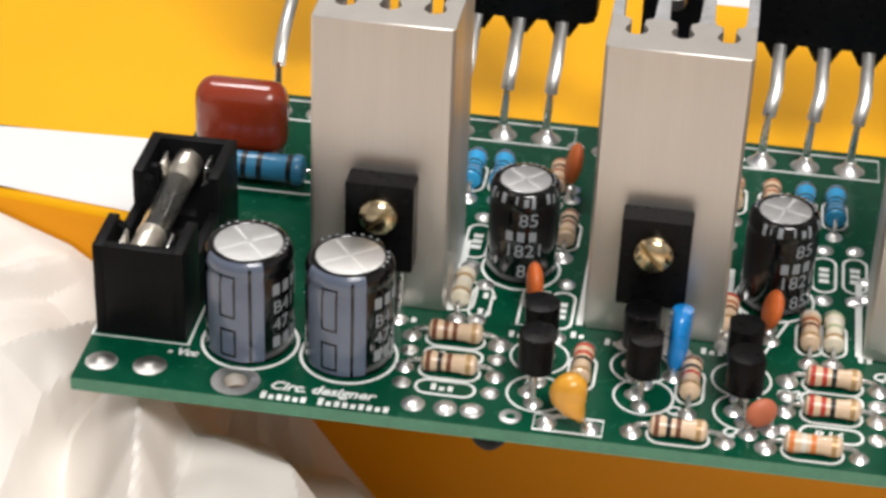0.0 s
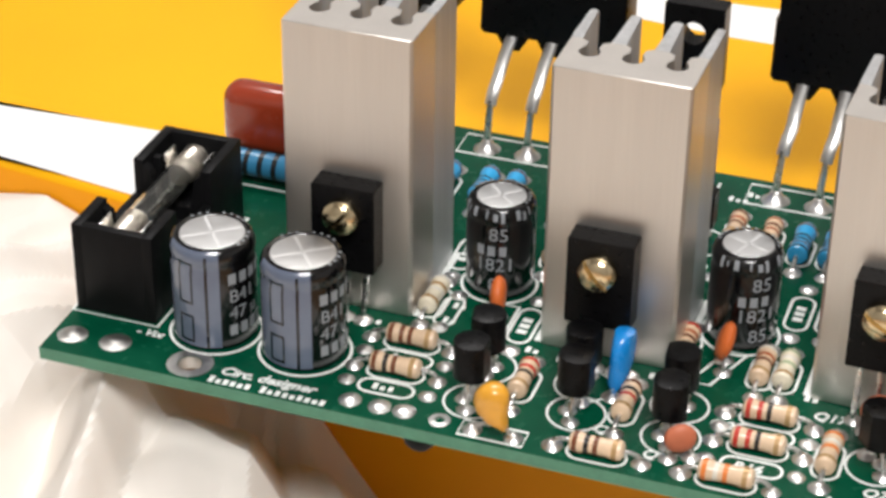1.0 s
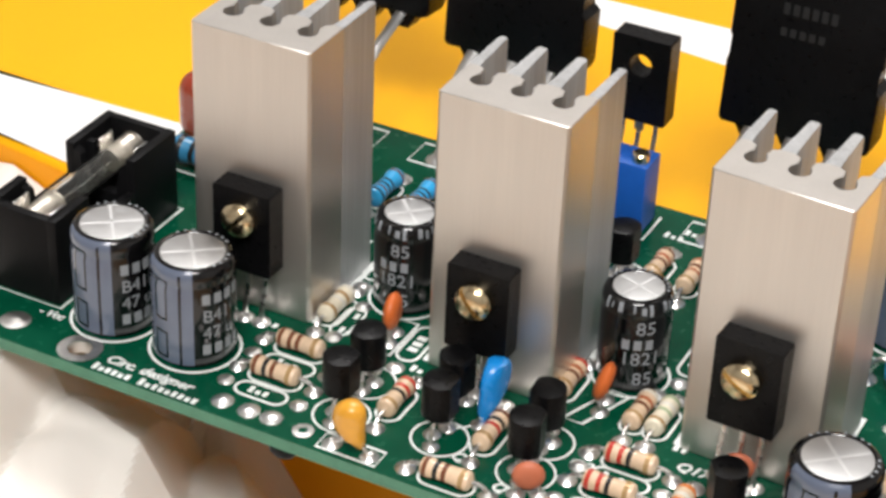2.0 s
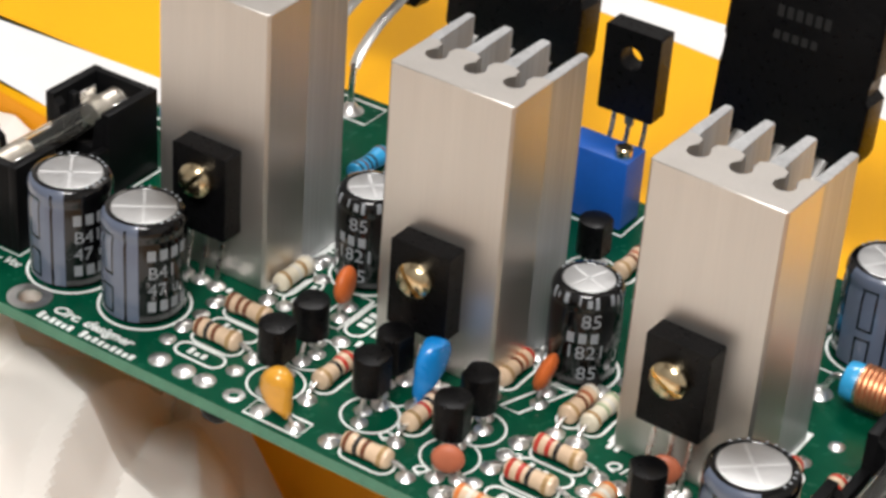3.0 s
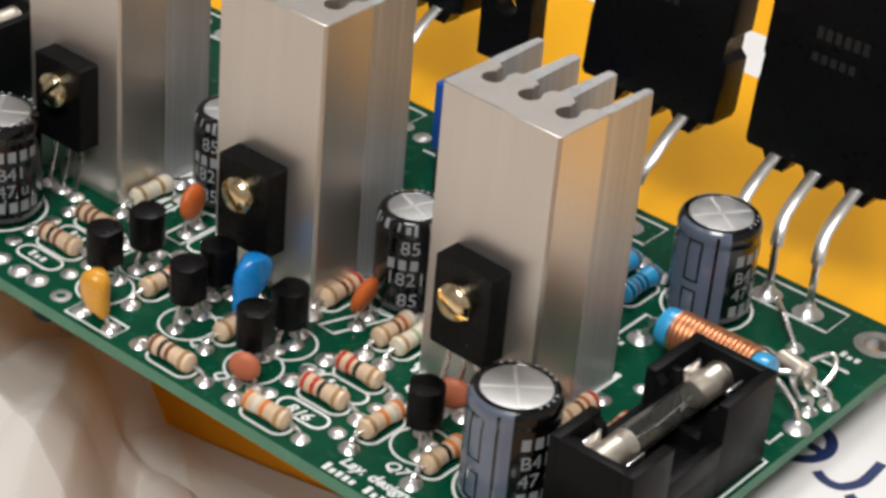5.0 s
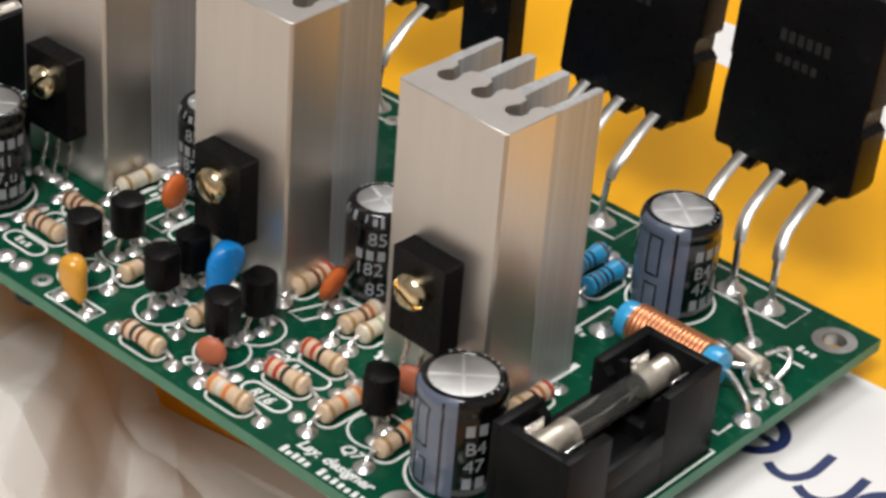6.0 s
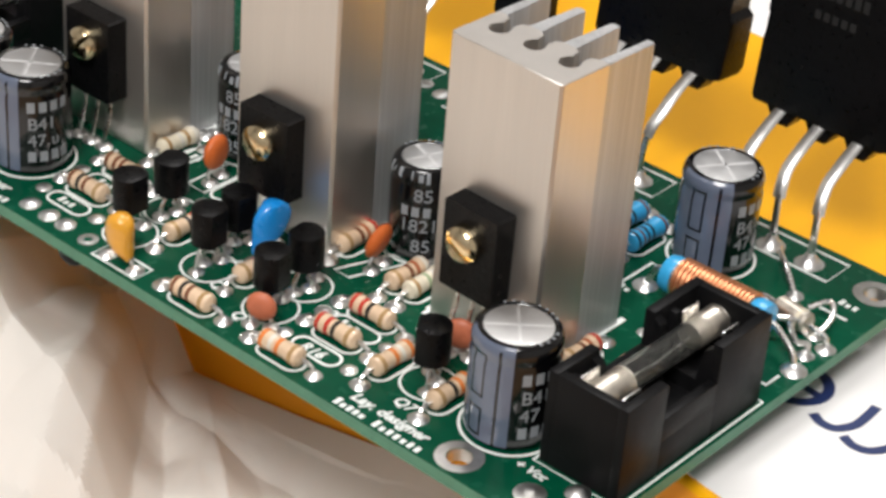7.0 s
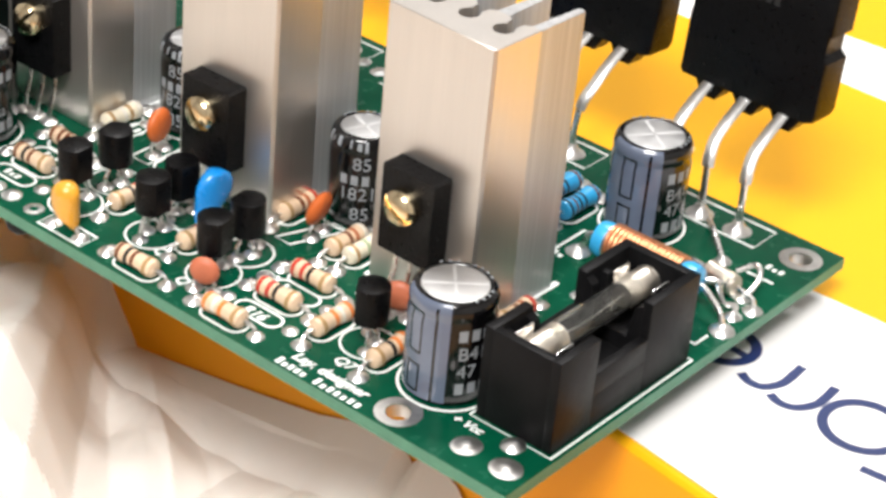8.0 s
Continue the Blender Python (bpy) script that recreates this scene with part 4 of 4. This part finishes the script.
# ---- small silver diode and bare links by the coil ----
def build_diode(x0, y0, x1, y1):
    d = math.hypot(x1 - x0, y1 - y0)
    ang = math.degrees(math.atan2(y1 - y0, x1 - x0))
    t = thing("diode", mm((x0 + x1) / 2, (y0 + y1) / 2, 0, 0, 0, ang), "small silvery axial component beside the copper coil", "diode")
    to_x = Matrix.Translation((0, 0, 1.7)) @ Matrix.Rotation(radians(90), 4, "Y")
    part("body", lathe([(0, -2.4), (1.1, -2.4), (1.35, -2.1), (1.35, 2.1), (1.1, 2.4), (0, 2.4)], 20, to_x), M_NICKEL, t)
    part("band", lathe([(1.3, 1.0), (1.39, 1.02), (1.39, 1.6), (1.3, 1.62)], 20, to_x), M_PALE, t)
    for s in (-1, 1):
        part("lead", tube(smooth_line([(s * 2.2, 0, 1.7), (s * (d / 2 - 0.6), 0, 1.6), (s * d / 2, 0, 0.8), (s * d / 2, 0, 0)], 4), 0.33, 8), M_WIRE, t)
    pad(x0, y0, PAD, 1.0)
    pad(x1, y1, PAD, 1.0)


build_diode(112.4, 51.6, 123.4, 49.4)
for pts in ([(108.0, 63.0, 0.8), (109.0, 61.0, 1.6), (111.5, 58.5, 1.7), (114.6, 56.2, 0)], [(116.0, 47.0, 2.0), (118.5, 48.4, 2.4), (119.6, 50.6, 1.4), (119.8, 51.2, 0)], [(118.4, 53.0, 1.8), (120.4, 54.2, 3.0), (121.6, 53.0, 2.0), (121.0, 50.9, 0)], [(119.2, 47.4, 2.8), (120.9, 46.6, 1.2), (121.9, 47.8, 0.8), (122.4, 46.6, 0)]):
    link = thing("wire_link", mm(0, 0, 0), "bare bent wire link soldered beside the coil", "wire", "wire links")
    part("wire", tube(smooth_line(pts, 5), 0.36, 8), M_WIRE, link)
    pad(pts[-1][0], pts[-1][1], PAD, 0.9)

# ---- a dark lump under the front edge ----
lump = thing("cable_stub", mm(46.6, 2.4, -BT), "dark rounded stub under the board's front edge", "cable")
part("stub", lathe([(0, -2.6), (1.2, -2.4), (1.9, -1.6), (2.1, -0.6), (2.0, 0), (0, 0)], 18), M_BLACK_EDGE, lump)


# ---- crumpled tissue against the front of the box ----
def zigzag(w, soft=0.06):
    """Folds with slightly rounded ridges, from 0 to 1."""
    u = 2 * abs(w - math.floor(w + 0.5))
    return 0.5 + (math.sqrt(u * u + soft) - math.sqrt((1 - u) ** 2 + soft * 1.6)) * 0.5


def step(w, drop):
    """Overlapping strips: a slow rise, then a short steep drop."""
    f = w - math.floor(w)
    return f / (1 - drop) if f < 1 - drop else (1 - f) / drop


def crumple(u, v, seed):
    """Flat triangular facets that meet in crisp creases, about -1 to 1."""
    i, j = math.floor(u), math.floor(v)
    fu, fv = u - i, v - j
    a, b, c, d = (2 * noise.cell((i + p + 0.5, j + q + 0.5, seed + 0.5)) - 1 for p, q in ((0, 0), (1, 0), (0, 1), (1, 1)))
    if fu + fv < 1:
        return a + (b - a) * fu + (c - a) * fv
    return d + (c - d) * (1 - fu) + (b - d) * (1 - fv)


TISSUE_EDGE = [(-220, -8), (-60, -15), (-40, -13), (-24, -9), (-14, -12), (2, -22), (17, -29), (24, -38), (31, -46), (40, -43.5), (55, -39), (72, -33.5), (83, -28.5), (88, -27.5), (90.5, -30), (93, -26.5), (99, -28.5), (104, -34), (108, -46), (113, -58), (150, -61)]


def tissue_top(x):
    for (a, p), (b, q) in zip(TISSUE_EDGE, TISSUE_EDGE[1:]):
        if x <= b:
            u = max(0, (x - a) / (b - a))
            return p + (q - p) * u
    return TISSUE_EDGE[-1][1]


def build_tissue():
    """A sheet that leans on the box's face and runs out over the table in pleats and crumples."""
    bm = bmesh.new()
    nu, nv = 560, 260
    grid = []
    cx, cy = 2.0, 62.0
    for i in range(nu + 1):
        row = []
        x = -190 + 330 * (i / nu)
        face = front_line(x) - 0.5
        top = tissue_top(x)
        broad = sum(tissue_top(x + s) for s in (-14, -7, 0, 7, 14)) / 5
        calm = min(1, max(0, (x - 40) / 25))
        for j in range(nv + 1):
            d = 200 * (j / nv) ** 1.6
            y = face - d
            mix = min(1, d / 10)
            high = top + (broad - top) * mix
            fall = 1 / (1 + (d / (95 - 70 * calm)) ** 2.4)
            z = TABLE_Z + 0.6 + (high - TABLE_Z - 0.6) * fall
            z += 25 * math.exp(-((x - 20) / 32) ** 2) * min(1, max(0, (d - 8) / 24)) * min(1, max(0, (150 - d) / 60))
            th = math.atan2(x - cx, cy - y)
            rad = math.hypot(x - cx, y - cy)
            n1 = noise.noise((x / 33, y / 33, 3.1))
            n2 = noise.noise((x / 14, y / 14, 7.7))
            amp = min(1, d / 14) * (1 - 0.75 * calm) * min(1, max(0, (x + 45) / 35))
            pleat = zigzag(th * 2.3 + 0.35 * n1 + 0.2, 0.004) * 11 + step(th * 3.7 + 0.3 * n1 + 0.35, 0.26) * 8 - 2
            facet = zigzag((0.75 * x + 0.3 * y) / 34 + 0.4 * n1) * 5 + zigzag((0.9 * y - 0.4 * x) / 24 + 0.35 * n1) * 4
            sharp = zigzag((0.85 * x + 0.42 * y) / 15 + 0.9 * n1, 0.012) * 3.4 + zigzag((0.5 * x - 0.85 * y) / 27 + 0.7 * n1, 0.012) * 3.2
            z += min(1, d / 10) * (1 - 0.6 * calm) * min(1, fall * 2) * (sharp - 3.3) * 0.3
            z += amp * min(1, rad / 85) * (pleat - 7) * min(1, fall * 1.6) + (0.45 + 0.55 * amp) * min(1, d / 6) * (facet - 3.5) * 0.45
            if calm > 0 and d > 3:
                z += calm * (2.0 * zigzag((x + 0.8 * d) / 60 + 0.25 * n1) + 8.0 * step((0.45 * x + d) / 31 + 0.45 * n1, 0.16) - 5.0) * min(1, d / 15)
            z += min(1, d / 8) * min(1, fall * 1.8) * (2.4 * crumple(th * 7 + 0.3 * n1, rad / 75 + 0.3 * n2, 2) + 0.5 * crumple((x + 0.5 * y) / 14 + 0.3 * n2, (y - 0.6 * x) / 30, 5))
            z = min(z, -3.4 + 0.8 * n2) if y > -5 and x > -5 else z
            z = max(z, TABLE_Z + 0.3 + 0.25 * zigzag((x + y) / 11))
            row.append(bm.verts.new((x, y, z)))
        grid.append(row)
    for i in range(nu):
        for j in range(nv):
            bm.faces.new((grid[i][j], grid[i][j + 1], grid[i + 1][j + 1], grid[i + 1][j]))
    bmesh.ops.recalc_face_normals(bm, faces=bm.faces[:])
    if sum(f.normal.z for f in bm.faces) < 0:
        bmesh.ops.reverse_faces(bm, faces=bm.faces[:])
    ob = new("tissue_paper", mesh_from(bm, "tissue_paper", 12))
    ob.data.materials.append(M_PAPER)
    tagged(ob, "crumpled white tissue paper bunched against the parcel box", "paper")


build_tissue()

# ---- more printing: bars where the small designators cannot be read ----
random.seed(11)
for x, y, n in [(39.4, 5.7, 3), (39.4, 12.0, 3), (81.4, 11.8, 3), (53.6, 18.8, 2), (57.6, 18.2, 2), (68.6, 18.6, 3), (42.4, 21.4, 2), (42.6, 24.8, 2), (33.2, 18.2, 3), (46.6, 17.6, 2), (86.4, 20.4, 2), (98.6, 41.8, 2), (119.0, 58.8, 3), (67.8, 44.2, 2), (68.0, 61.6, 3), (34.8, 40.6, 2), (70.2, 63.4, 2)]:
    silk_bars(x, y, [(0, 0.95 * n)], 1.15)
for x, y in [(42.5, 20.2), (42.5, 27.6), (68.2, 42.2), (70.5, 42.4), (99.8, 36.4), (106.8, 36.6), (56.5, 46.2), (59.5, 46.0), (36.4, 36.5), (36.4, 32.6), (87.4, 33.5), (87.4, 37.2), (53.0, 61.8), (49.6, 62.4)]:
    pad(x, y, PAD_FLAT, random.uniform(0.7, 0.95))
silk_poly([(98.4, 40.2), (98.4, 49.2), (103.0, 49.2)], 0.35)
silk_poly([(118.0, 56.4), (121.8, 56.4)], 0.4)
silk_poly([(118.4, 38.4), (122.6, 38.4), (122.6, 41.0)], 0.35)
silk_stadium(42.5, 19.0, 42.5, 28.8, 1.2)
for x, y in ((40.2, 37.0), (82.3, 38.0), (52.0, 24.0), (86.0, 38.4)):
    silk_stadium(x, y - 5.5, x, y + 5.5, 1.4)
    for k in range(3):
        silk("silkscreen_text", box(x - 0.6, x + 0.6, y - 1.7 + k * 1.25, y - 0.9 + k * 1.25, Z0, Z1))
    pad(x, y - 5.6, PAD_FLAT, 0.85)
    pad(x, y + 5.6, PAD_FLAT, 0.85)
